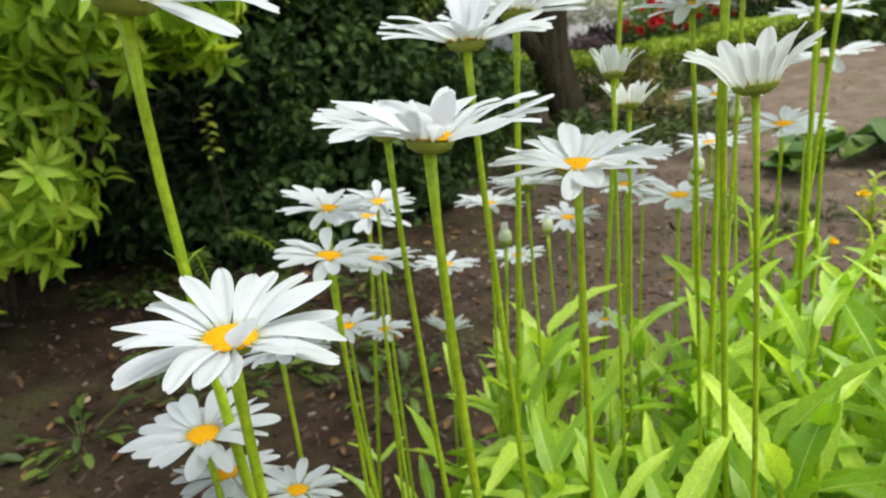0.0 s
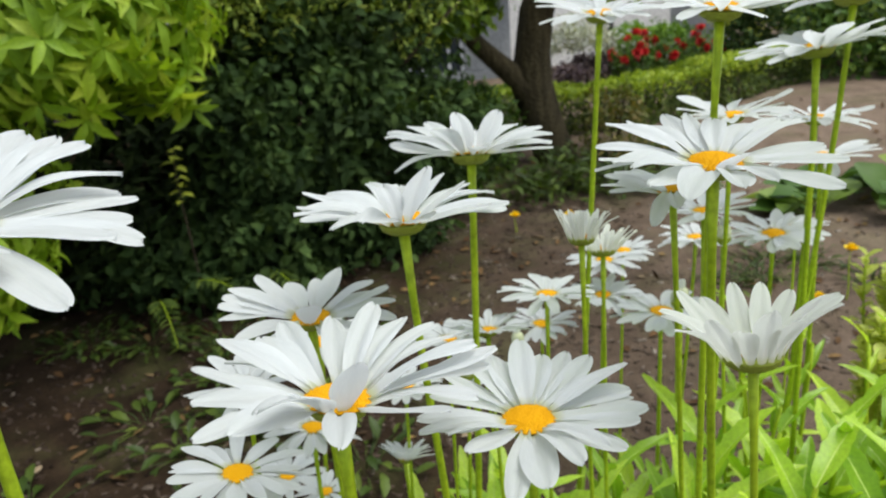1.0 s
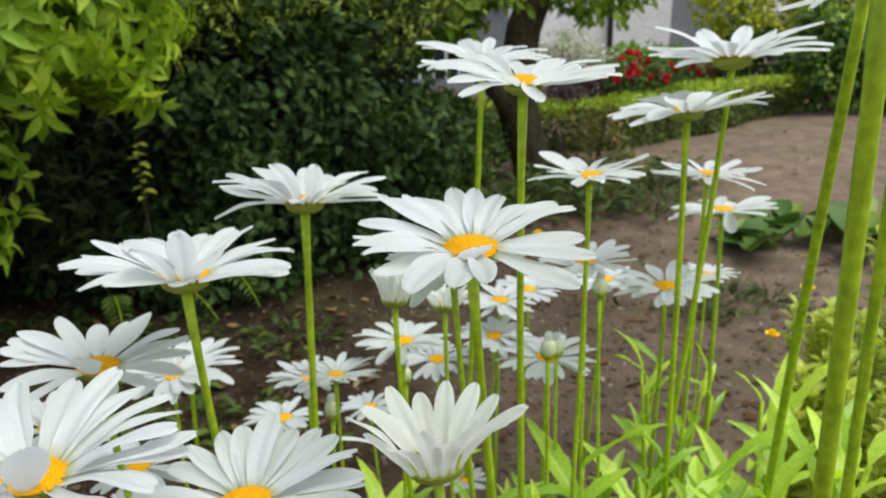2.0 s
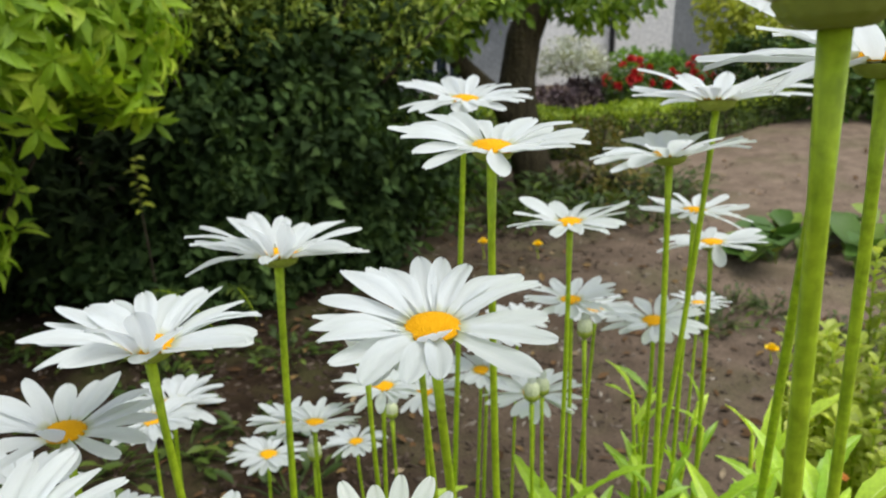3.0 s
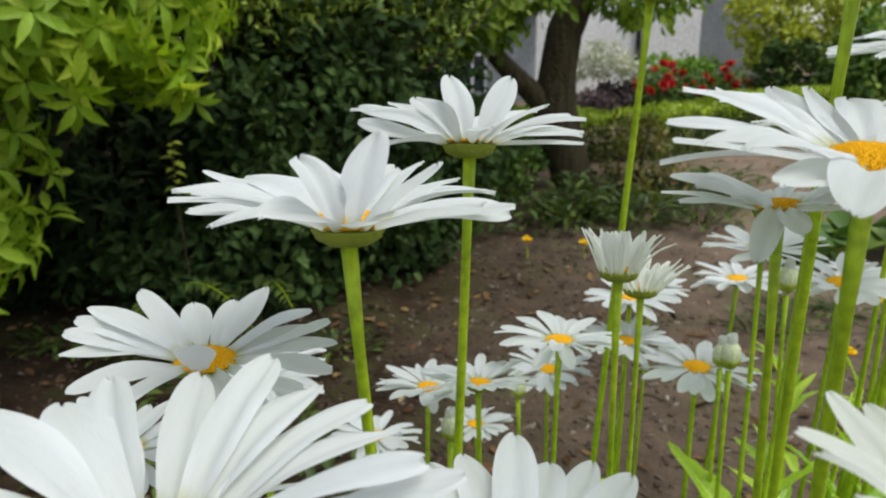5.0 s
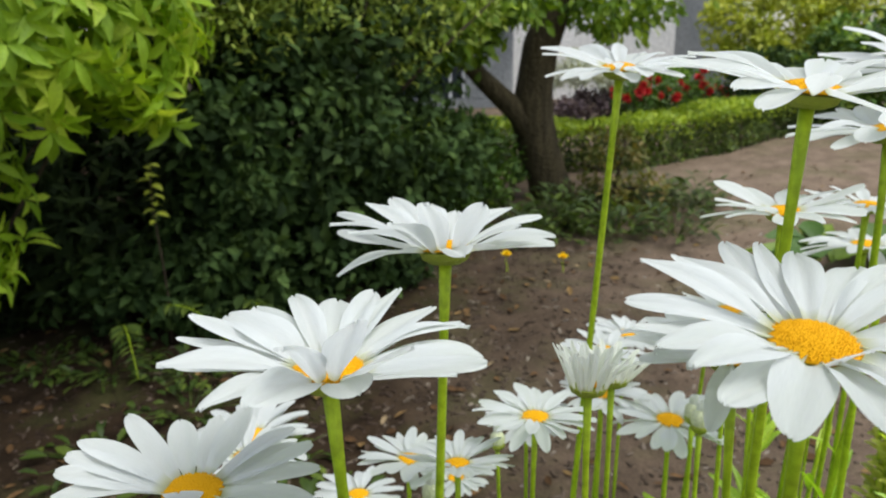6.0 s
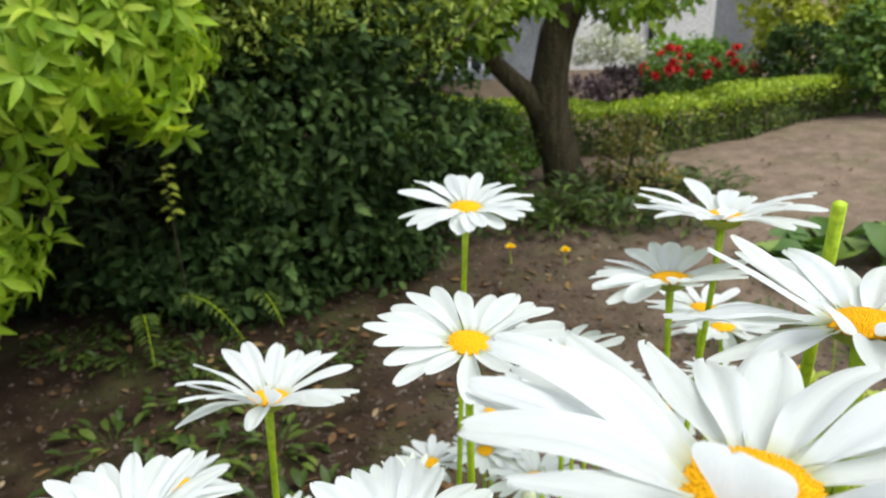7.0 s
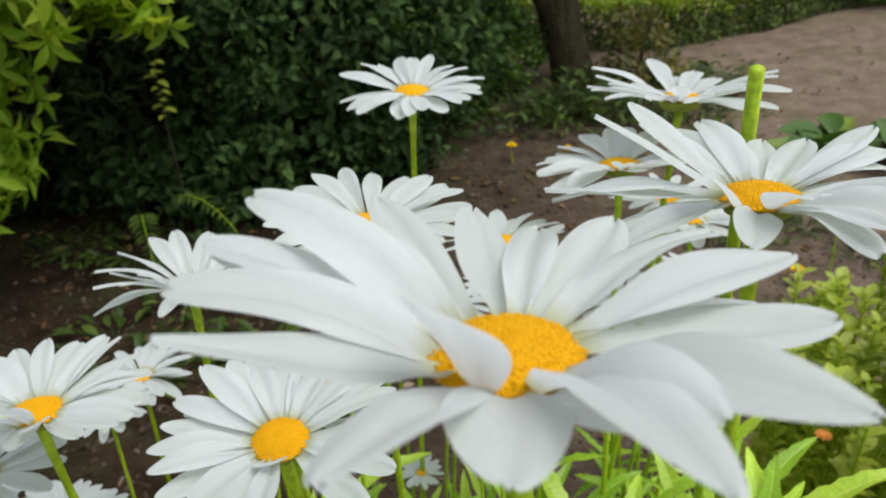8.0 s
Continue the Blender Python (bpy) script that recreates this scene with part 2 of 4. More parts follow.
def part(name, mesh, mat, parent=None, label="", m=None):
    """One mesh object under a thing or a part. mesh: a mesh or a bmesh."""
    if isinstance(mesh, bmesh.types.BMesh):
        me = bpy.data.meshes.new(name)
        mesh.to_mesh(me)
        mesh.free()
        me.polygons.foreach_set("use_smooth", [True] * len(me.polygons))
        mesh = me
    ob = new(name, mesh)
    if mat and not mesh.materials:
        mesh.materials.append(mat)
    if parent:
        ob.parent = parent
    if m is not None:
        ob.matrix_basis = m
    if label:
        ob["label"] = label
    return ob


def stuff(name, mesh, mat, parent, label=""):
    return tagged(part(name, mesh, mat, parent, label), kind="stuff")


def thing(name, at, label, category, group="", kind=""):
    ob = new(name)
    ob.empty_display_size = 0.05
    ob.location = at
    return tagged(ob, label, category, group, kind)


def tube(points, radii, sides=8, ridge=0.0, cap=True):
    """A tapering tube along points, as a mesh."""
    pts = np.array(points, float)
    n = len(pts)
    tang = unit(np.gradient(pts, axis=0))
    ref = np.array([1.0, 0.2, 0.1])
    verts, faces = [], []
    for i in range(n):
        a = unit(np.cross(tang[i], ref))
        b = np.cross(tang[i], a)
        for k in range(sides):
            w = 2 * math.pi * k / sides
            r = radii[i] * (1 + (ridge if k % 2 else -ridge))
            verts.append(pts[i] + r * (math.cos(w) * a + math.sin(w) * b))
    for i in range(n - 1):
        for k in range(sides):
            k2 = (k + 1) % sides
            faces.append((i * sides + k, i * sides + k2, (i + 1) * sides + k2, (i + 1) * sides + k))
    if cap:
        faces.append(tuple(range(sides))[::-1])
        faces.append(tuple((n - 1) * sides + k for k in range(sides)))
    return verts, faces


def joined(pieces):
    verts, faces = [], []
    for v, f in pieces:
        o = len(verts)
        verts += list(v)
        faces += [tuple(i + o for i in g) for g in f]
    return verts, faces


def bezier(a, b, c, d, n):
    t = np.linspace(0, 1, n)[:, None]
    a, b, c, d = (np.array(v, float) for v in (a, b, c, d))
    return a * (1 - t) ** 3 + 3 * b * t * (1 - t) ** 2 + 3 * c * t * t * (1 - t) + d * t ** 3


# rows of a leaf: way along it, half width, as shares of length and width
POINTED = ((0.0, 0.06), (0.3, 0.42), (0.62, 0.46), (1.0, 0.02))
ROUND = ((0.0, 0.1), (0.3, 0.46), (0.7, 0.5), (1.0, 0.1))
NEEDLE = ((0.0, 0.3), (0.5, 0.5), (1.0, 0.05))


def leaves_mesh(name, P, D, N, L, W, shape=POINTED, fold=0.25, droop=0.25):
    """Many separate leaves in one mesh. P: foot, D: direction, N: facing, L, W: length and width."""
    P, D, N = np.asarray(P, float), unit(np.asarray(D, float)), np.asarray(N, float)
    S = unit(np.cross(D, N))
    N = unit(np.cross(S, D))
    L, W = np.asarray(L)[:, None], np.asarray(W)[:, None]
    cols = []
    for s, w in shape:
        mid = P + D * L * s - N * L * droop * s * s
        side = S * W * w
        lift = N * W * w * fold * 2
        cols += [mid - side + lift, mid, mid + side + lift]
    V = np.stack(cols, 1)
    n, k = V.shape[:2]
    face = []
    for r in range(len(shape) - 1):
        for c in (0, 1):
            a = r * 3 + c
            face.append((a, a + 1, a + 4, a + 3))
    F = (np.arange(n)[:, None, None] * k + np.array(face)[None]).reshape(-1, 4)
    me = bpy.data.meshes.new(name)
    me.vertices.add(n * k)
    me.vertices.foreach_set("co", V.reshape(-1).astype(np.float32))
    me.loops.add(len(F) * 4)
    me.loops.foreach_set("vertex_index", F.reshape(-1).astype(np.int32))
    me.polygons.add(len(F))
    me.polygons.foreach_set("loop_start", np.arange(0, len(F) * 4, 4, dtype=np.int32))
    me.polygons.foreach_set("use_smooth", [True] * len(F))
    me.update(calc_edges=True)
    return me


def shell(rng, n, centre, radii, inner=0.7, lumps=0.22, low=-1.0):
    """Places in the outer layer of a lumpy ellipsoid, and the way out of it."""
    out = []
    way = []
    c, r = np.array(centre), np.array(radii)
    while len(out) < n:
        d = unit(rng.normal(size=3))
        if d[2] < low:
            continue
        q = Vector(d * 2.3 + c)
        k = 1 + lumps * noise.noise(q * 1.3) + lumps * 0.7 * noise.noise(q * 3.1)
        s = k * (inner + (1 - inner) * rng.random() ** 0.5)
        out.append(c + d * r * s)
        way.append(unit(d / r))
    return np.array(out), np.array(way)


def ground_z(x, y):
    z = 0.075 * max(0.0, min(y, 4.6) - 1.6)
    z += 0.06 * max(0.0, min(x, 4.0) - 0.8) * min(1.0, max(0.0, y - 1.2)) * max(0.0, min(1.0, (5.6 - y) / 1.0))
    far = math.hypot(x, y)
    return z + (0.012 * noise.noise(Vector((x * 2.2, y * 2.2, 0))) + 0.025 * noise.noise(Vector((x * 0.7, y * 0.7, 3)))) * (1 if far < 15 else 0)


# ---- ground ----
def build_ground():
    xs = np.concatenate([np.linspace(-400, -8, 10), np.linspace(-6, 8, 130), np.linspace(10, 400, 10)])
    ys = np.concatenate([np.linspace(-400, -5, 10), np.linspace(-3, 10, 120), np.linspace(12, 400, 10)])
    verts = [(x, y, ground_z(x, y)) for y in ys for x in xs]
    w = len(xs)
    faces = [(j * w + i, j * w + i + 1, (j + 1) * w + i + 1, (j + 1) * w + i) for j in range(len(ys) - 1) for i in range(w - 1)]
    g = part("ground", mesh_from("ground", verts, faces), SOIL)
    return tagged(g, "bare brown garden soil covered with crumbled bark mulch", "ground", kind="structure")


ground = build_ground()


def build_chips():
    rng = np.random.default_rng(5)
    verts, faces = [], []
    for k in range(7500):
        x, y = rng.normal(-0.2, 0.85), rng.normal(1.75, 0.8)
        z = ground_z(x, y)
        a, l, w, t = rng.uniform(0, 6.28), rng.uniform(0.003, 0.015), rng.uniform(0.002, 0.006), rng.uniform(0.001, 0.003)
        m = Matrix.Translation((x, y, z + t * 0.6)) @ Euler((rng.normal() * 0.3, rng.normal() * 0.3, a)).to_matrix().to_4x4()
        o = len(verts)
        for sx, sy, sz in ((-1, -1, -1), (1, -0.6, -1), (1, 0.7, -1), (-1, 1, -1), (-0.8, -0.8, 1), (0.9, -0.5, 0.7), (0.8, 0.6, 1), (-0.9, 0.7, 0.8)):
            verts.append(m @ Vector((sx * l, sy * w, sz * t)))
        faces += [(o + 4, o + 5, o + 6, o + 7), (o, o + 1, o + 5, o + 4), (o + 1, o + 2, o + 6, o + 5), (o + 2, o + 3, o + 7, o + 6), (o + 3, o, o + 4, o + 7)]
    ob = part("bark_chips", mesh_from("bark_chips", verts, faces, False), CHIP)
    tagged(ob, "scattered dark bark chips and crumbs lying on the soil", "mulch", kind="stuff")
    n = 1100
    P = np.stack([rng.normal(0, 1.2, n), rng.normal(2.3, 1.0, n), np.zeros(n)], 1)
    P[:, 2] = [ground_z(x, y) + 0.006 for x, y in P[:, :2]]
    D = np.stack([rng.normal(size=n), rng.normal(size=n), rng.normal(size=n) * 0.15], 1)
    N = np.stack([rng.normal(size=n) * 0.3, rng.normal(size=n) * 0.3, np.ones(n)], 1)
    ob = part("fallen_leaves", leaves_mesh("fallen_leaves", P, D, N, rng.uniform(0.02, 0.045, n), rng.uniform(0.01, 0.022, n), fold=0.2, droop=-0.1), DEAD_LEAF)
    tagged(ob, "dry brown and yellow fallen leaves strewn over the mulch", "leaves", kind="stuff")


build_chips()


# ---- shrubs ----
def stems_mesh(rng, root, tips, r0, r1):
    pieces = []
    for tip in tips:
        root_j = np.array(root) + np.append(rng.normal(size=2) * r0 * 2, 0)
        tip = np.array(tip)
        mid = root_j * 0.45 + tip * 0.55 + rng.normal(size=3) * 0.06
        pts = bezier(root_j, root_j * 0.6 + mid * 0.4 + [0, 0, 0.1], mid, tip, 7)
        pieces.append(tube(pts, np.linspace(r0, r1, 7), 6))
    return mesh_from("stems", *joined(pieces))


def shrub(name, seed, lobes, mat, size, wide, label, category, shape=POINTED, inner=0.55, out=0.5, up=0.35, lumps=0.25, droop=0.25, low=-0.7, stems=14, cluster=1, sprays=14, kind=""):
    """A shrub: twigs from the ground and a crown of separate leaves. lobes: (centre, radii, leaves)."""
    rng = np.random.default_rng(seed)
    c0 = np.array(lobes[0][0])
    root = (c0[0], c0[1], ground_z(c0[0], c0[1]))
    ob = thing(name, root, label, category, kind=kind)
    P, D, N = [], [], []
    tips = []
    full = []
    for c, r, n in lobes:
        full.append((c, r, n // 2))
        for _ in range(sprays):
            d = unit(rng.normal(size=3))
            d[1] = -abs(d[1]) if rng.random() < 0.6 else d[1]
            full.append((np.array(c) + d * np.array(r) * rng.uniform(0.8, 1.05), np.array(r) * rng.uniform(0.16, 0.34) * [1, 1, rng.uniform(0.5, 1.0)], n // 2 // sprays))
    for c, r, n in full:
        p, w = shell(rng, n // cluster, c, r, inner, lumps, low)
        keep = p[:, 2] > [ground_z(a, b) + 0.01 for a, b in p[:, :2]]
        p, w = p[keep], w[keep]
        tips += list(p[:2]) if n > 200 else []
        for _ in range(cluster):
            d = unit(w * out + rng.normal(size=p.shape) * 0.75 + [0, 0, up * 0.3])
            P.append(p + rng.normal(size=p.shape) * size[0] * 0.25)
            D.append(d)
            N.append(w * 0.6 + rng.normal(size=p.shape) * 0.45 + [0, 0, up + 0.3])
    P, D, N = np.concatenate(P), np.concatenate(D), np.concatenate(N)
    n = len(P)
    L = rng.uniform(size[0], size[1], n)
    me = leaves_mesh("leaves", P - np.array(root), D, N, L, L * wide * rng.uniform(0.8, 1.2, n), shape, 0.22, droop)
    stuff("foliage", me, mat, ob)
    stuff("brushwood", stems_mesh(rng, (0, 0, 0), [t - np.array(root) for t in tips], 0.016, 0.004), TWIG, ob, "thin brown branches")
    return ob


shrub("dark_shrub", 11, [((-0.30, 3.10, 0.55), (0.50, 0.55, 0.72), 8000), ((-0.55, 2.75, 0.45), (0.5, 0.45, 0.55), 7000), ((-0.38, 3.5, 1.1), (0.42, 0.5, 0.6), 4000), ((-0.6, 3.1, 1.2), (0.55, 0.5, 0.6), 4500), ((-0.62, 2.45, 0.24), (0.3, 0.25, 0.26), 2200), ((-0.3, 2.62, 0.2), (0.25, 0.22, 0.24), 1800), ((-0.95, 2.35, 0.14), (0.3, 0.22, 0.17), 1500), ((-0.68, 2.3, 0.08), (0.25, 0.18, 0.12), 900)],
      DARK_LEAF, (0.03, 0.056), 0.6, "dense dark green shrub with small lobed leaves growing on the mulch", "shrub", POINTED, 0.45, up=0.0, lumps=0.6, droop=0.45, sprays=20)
shrub("olive_shrub", 13, [((-0.62, 2.85, 1.16), (0.42, 0.3, 0.24), 4200), ((-0.25, 3.0, 1.2), (0.25, 0.25, 0.22), 2000), ((-0.45, 3.3, 1.42), (0.5, 0.25, 0.2), 1600), ((-0.66, 2.62, 0.96), (0.2, 0.14, 0.17), 700), ((-0.34, 2.64, 1.06), (0.2, 0.15, 0.14), 600), ((-0.12, 2.8, 0.9), (0.15, 0.13, 0.13), 350), ((0.1, 2.95, 1.02), (0.18, 0.15, 0.13), 450)],
      OLIVE_LEAF, (0.02, 0.045), 0.35, "olive green arching shrub rising behind the dark foliage", "shrub", POINTED, 0.5, lumps=0.5, sprays=24)
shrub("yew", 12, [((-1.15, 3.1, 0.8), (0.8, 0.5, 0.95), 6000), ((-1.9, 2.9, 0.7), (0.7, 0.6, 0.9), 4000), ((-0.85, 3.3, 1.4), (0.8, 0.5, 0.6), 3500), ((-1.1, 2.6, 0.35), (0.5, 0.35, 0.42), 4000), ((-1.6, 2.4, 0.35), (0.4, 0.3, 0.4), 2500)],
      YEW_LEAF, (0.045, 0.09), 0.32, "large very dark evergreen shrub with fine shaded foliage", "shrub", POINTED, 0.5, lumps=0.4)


def bright_shrub():
    """The yellow-green shrub: whorls of pointed leaves at the ends of its shoots."""
    rng = np.random.default_rng(21)
    root = (-1.5, 1.95, 0.0)
    ob = thing("laurel_shrub", root, "bright yellow-green shrub with whorls of glossy pointed leaves", "shrub")
    P, D, N, tips = [], [], [], []
    # the lobe at 1.4 m is unseen, thickened to shade what lies below
    for c, r, n in (((-0.96, 1.85, 0.95), (0.36, 0.33, 0.27), 340), ((-1.41, 1.75, 0.6), (0.36, 0.33, 0.45), 400), ((-0.92, 1.95, 1.4), (0.55, 0.4, 0.3), 420), ((-1.52, 1.7, 0.4), (0.28, 0.25, 0.22), 120), ((-1.25, 1.8, 1.0), (0.3, 0.3, 0.3), 160)):
        p, w = shell(rng, n, c, r, 0.6, 0.22, -0.85)
        tips += list(p[:2])
        for q, o in zip(p, w):
            axis = unit(o * 0.75 + np.array([0, -0.12, 0.18]) + rng.normal(size=3) * 0.25)
            a = unit(np.cross(axis, [0.3, 0.5, 0.8]))
            b = np.cross(axis, a)
            turn = rng.uniform(0, 6.28)
            for k in range(7):
                g = turn + k * 2.4
                side = math.cos(g) * a + math.sin(g) * b
                lift = 0.25 + 0.75 * (k / 7)
                P.append(q - axis * 0.02 * (1 - k / 7) + side * 0.004)
                D.append(side + axis * lift)
                N.append(axis - side * 0.35)
    P, D, N = np.array(P) - np.array(root), np.array(D), np.array(N)
    n = len(P)
    L = rng.uniform(0.05, 0.08, n)
    W = L * rng.uniform(0.3, 0.4, n)
    near = np.argsort(P[:, 1] - 0.4 * P[:, 0])[:280]
    rest = np.setdiff1d(np.arange(n), near)
    stuff("foliage", leaves_mesh("leaves", P[rest], D[rest], N[rest], L[rest], W[rest], POINTED, 0.22, 0.5), BRIGHT_LEAF, ob)
    for i in near:
        part("leaf", leaves_mesh("leaf", P[i:i + 1], D[i:i + 1], N[i:i + 1], L[i:i + 1], W[i:i + 1], POINTED, 0.22, 0.5), BRIGHT_LEAF_ONE, ob)
    stuff("brushwood", stems_mesh(rng, (0, 0, 0), [t - np.array(root) for t in tips], 0.008, 0.003), TWIG, ob, "thin brown branches")


bright_shrub()


# ---- tree ----
def build_tree():
    rng = np.random.default_rng(31)
    root = np.array((0.66, 3.6, ground_z(0.66, 3.6) - 0.03))
    ob = thing("small_tree", tuple(root), "small garden tree with forked mossy trunk and light green leaves", "tree")
    trunk = np.array([(0.69, 3.6, 0.06), (0.655, 3.6, 0.14), (0.62, 3.6, 0.26), (0.57, 3.6, 0.42), (0.535, 3.6, 0.56), (0.545, 3.6, 0.72), (0.57, 3.6, 0.9), (0.63, 3.6, 1.06), (0.70, 3.62, 1.35), (0.72, 3.65, 1.9)])
    part("trunk", mesh_from("trunk", *tube(trunk - root, [0.135, 0.115, 0.1, 0.1, 0.105, 0.088, 0.085, 0.08, 0.07, 0.045], 14, 0.04)), BARK, ob, "dark mossy bark")
    limb = np.array([(0.52, 3.58, 0.5), (0.46, 3.57, 0.585), (0.36, 3.56, 0.675), (0.27, 3.55, 0.76), (0.19, 3.54, 0.85), (0.05, 3.5, 0.96), (-0.2, 3.45, 1.1)])
    part("limb", mesh_from("limb", *tube(limb - root, [0.075, 0.06, 0.05, 0.045, 0.042, 0.035, 0.02], 10, 0.04)), BARK, ob, "dark mossy bark")
    ends = [(0.05, 3.3, 0.95), (-0.2, 3.3, 0.9), (0.25, 3.4, 1.05), (1.0, 3.5, 1.05), (1.1, 3.6, 1.0), (0.85, 3.4, 1.2), (0.3, 3.3, 1.4), (1.3, 3.8, 1.6), (0.2, 3.9, 1.7), (0.8, 3.2, 1.7)]
    twigs = []
    for e in ends:
        s = limb[5] if e[0] < 0.3 and e[2] < 1.3 else trunk[8]
        twigs.append(tube(bezier(s - root, (s * 0.6 + np.array(e) * 0.4 + [0, 0, 0.12]) - root, np.array(e) + [0, 0, 0.05] - root, np.array(e) - root, 7), np.linspace(0.018, 0.004, 7), 6))
    stuff("twigwork", mesh_from("twigs", *joined(twigs)), TWIG, ob)
    lobes = [((-0.02, 3.3, 0.95), (0.34, 0.25, 0.13), 1900), ((-0.25, 3.3, 1.06), (0.35, 0.3, 0.2), 1500), ((0.25, 3.3, 1.1), (0.33, 0.3, 0.12), 1100), ((0.9, 3.45, 1.1), (0.26, 0.25, 0.17), 800),
             ((1.1, 3.5, 1.35), (0.5, 0.4, 0.22), 500), ((0.6, 3.6, 2.0), (0.9, 0.8, 0.5), 2000)]
    P, W = zip(*(shell(rng, n, c, r, 0.35, 0.4) for c, r, n in lobes))
    P, W = np.concatenate(P), np.concatenate(W)
    n = len(P)
    L = rng.uniform(0.035, 0.065, n)
    D = unit(W * 0.4 + rng.normal(size=P.shape) * 0.6 + [0, 0, -0.55])
    me = leaves_mesh("leaves", P - root, D, W * 0.5 + rng.normal(size=P.shape) * 0.5 + [0, -0.2, 0.5], L, L * 0.55, POINTED, 0.15, 0.2)
    stuff("foliage", me, TREE_LEAF, ob)


build_tree()


# ---- hedge and back garden ----
def box_hedge():
    rng = np.random.default_rng(41)
    line = np.array([(-0.3, 4.5), (0.4, 4.4), (1.2, 4.2), (1.75, 4.36), (2.45, 4.7)])
    root = np.array((1.2, 4.25, ground_z(1.2, 4.25)))
    ob = thing("box_hedge", tuple(root), "low clipped box hedge with yellow-green tops along the path", "hedge")
    n = 20000
    seg = np.linalg.norm(np.diff(line, axis=0), axis=1)
    pos = rng.random(n) * seg.sum()
    k = np.minimum(np.searchsorted(np.cumsum(seg), pos), 3)
    t = (pos - np.concatenate([[0], np.cumsum(seg)])[k]) / seg[k] * 1.24 - 0.12
    c = line[k] * (1 - t)[:, None] + line[k + 1] * t[:, None]
    along = (line[k + 1] - line[k]) / seg[k][:, None]
    side = np.stack([along[:, 1], -along[:, 0]], 1)
    u, h = rng.uniform(-1, 1, n), rng.uniform(0, 1, n)
    face = rng.random(n)
    top, front = face < 0.4, face >= 0.4
    u[front] = np.where(rng.random(front.sum()) < 0.75, 1.0, -1.0) - rng.random(front.sum()) * 0.15 * np.where(u[front] > 0, 1, -1)
    h[top] = 1.0 - rng.random(top.sum()) * 0.12
    lump = np.array([noise.noise(Vector((a * 3.5, b * 3.5, d * 2))) for a, b, d in zip(c[:, 0], c[:, 1], h)])
    xy = c + side * (u * (0.15 + 0.05 * lump))[:, None]
    g = np.array([ground_z(a, b) for a, b in xy])
    P = np.column_stack([xy, g + h * (0.275 - 0.015 * xy[:, 0] + 0.04 * lump)])
    out = np.column_stack([side * u[:, None], np.where(top, 1.5, 0.3)])
    D = unit(unit(out) * 0.6 + rng.normal(size=P.shape) * 0.6)
    L = rng.uniform(0.016, 0.03, n)
    N = out + rng.normal(size=P.shape) * 0.4
    # lit tops and shaded sides of the hedge are put into two leaf colours
    lit = h > 0.74 + 0.12 * rng.normal(size=n)
    for name, which, mat, label in (("lit_foliage", lit, HEDGE_LEAF, "yellow-green leaves coloured as lit from above"), ("foliage", ~lit, SHADED_HEDGE_LEAF, "leaves darkened in colour for shade")):
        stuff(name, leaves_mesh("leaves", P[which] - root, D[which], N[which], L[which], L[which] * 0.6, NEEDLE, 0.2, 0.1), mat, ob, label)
    tips = P[rng.choice(n, 60)] - root
    pieces = [tube([np.array((q[0], q[1], -0.02)) + np.append(rng.normal(size=2) * 0.02, 0), q * [1, 1, 0.5], q], [0.008, 0.006, 0.003], 5) for q in tips]
    stuff("brushwood", mesh_from("branches", *joined(pieces)), TWIG, ob)


box_hedge()
shrub("green_bush", 51, [((2.35, 6.7, 0.4), (0.55, 0.4, 0.32), 3400)], FRESH_LEAF, (0.035, 0.06), 0.5, "rounded fresh green bush behind the box hedge", "bush", low=-0.5, sprays=8)
shrub("purple_bush", 52, [((1.5, 6.0, 0.36), (0.28, 0.25, 0.17), 1500), ((1.15, 5.7, 0.34), (0.22, 0.22, 0.15), 700)], PURPLE_LEAF, (0.03, 0.05), 0.5, "low purple-leaved bush behind the box hedge", "bush", low=-0.5)
shrub("blossom_shrub", 59, [((1.38, 6.0, 0.66), (0.3, 0.22, 0.18), 1500)], BLOSSOM, (0.025, 0.045), 0.6, "shrub covered with small white blossoms behind the tree", "shrub", low=-0.6, inner=0.35, sprays=18, lumps=0.5)
shrub("golden_shrub", 53, [((3.25, 6.6, 1.05), (0.6, 0.5, 0.42), 3200), ((3.0, 6.3, 0.75), (0.3, 0.3, 0.25), 900), ((4.1, 6.5, 1.1), (0.6, 0.5, 0.4), 2600)], GOLD_LEAF, (0.05, 0.08), 0.5, "tall golden-green shrub with pale leaves", "shrub", low=-0.7)
shrub("broadleaf_bush", 54, [((2.98, 4.75, 0.58), (0.46, 0.4, 0.5), 4200), ((3.6, 5.3, 0.55), (0.6, 0.5, 0.45), 2600)], BROAD_LEAF, (0.045, 0.08), 0.55, "large glossy mid-green bush beside the path", "bush", low=-0.7)
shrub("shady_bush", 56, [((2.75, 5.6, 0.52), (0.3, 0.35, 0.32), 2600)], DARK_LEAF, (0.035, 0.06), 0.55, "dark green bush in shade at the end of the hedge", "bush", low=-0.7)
shrub("undergrowth", 57, [((0.22, 3.55, 0.32), (0.26, 0.25, 0.26), 2200), ((0.02, 3.2, 0.2), (0.2, 0.2, 0.2), 1000)], BUSH_LEAF, (0.025, 0.05), 0.45, "tangled green undergrowth beside the tree trunk", "bush", low=-0.7)
shrub("berry_bush", 58, [((0.88, 3.4, 0.3), (0.16, 0.16, 0.24), 900), ((1.0, 3.3, 0.2), (0.14, 0.14, 0.14), 500)], RUST_LEAF, (0.02, 0.04), 0.5, "thin reddish-green bush at the foot of the tree", "bush", low=-0.7, inner=0.3)
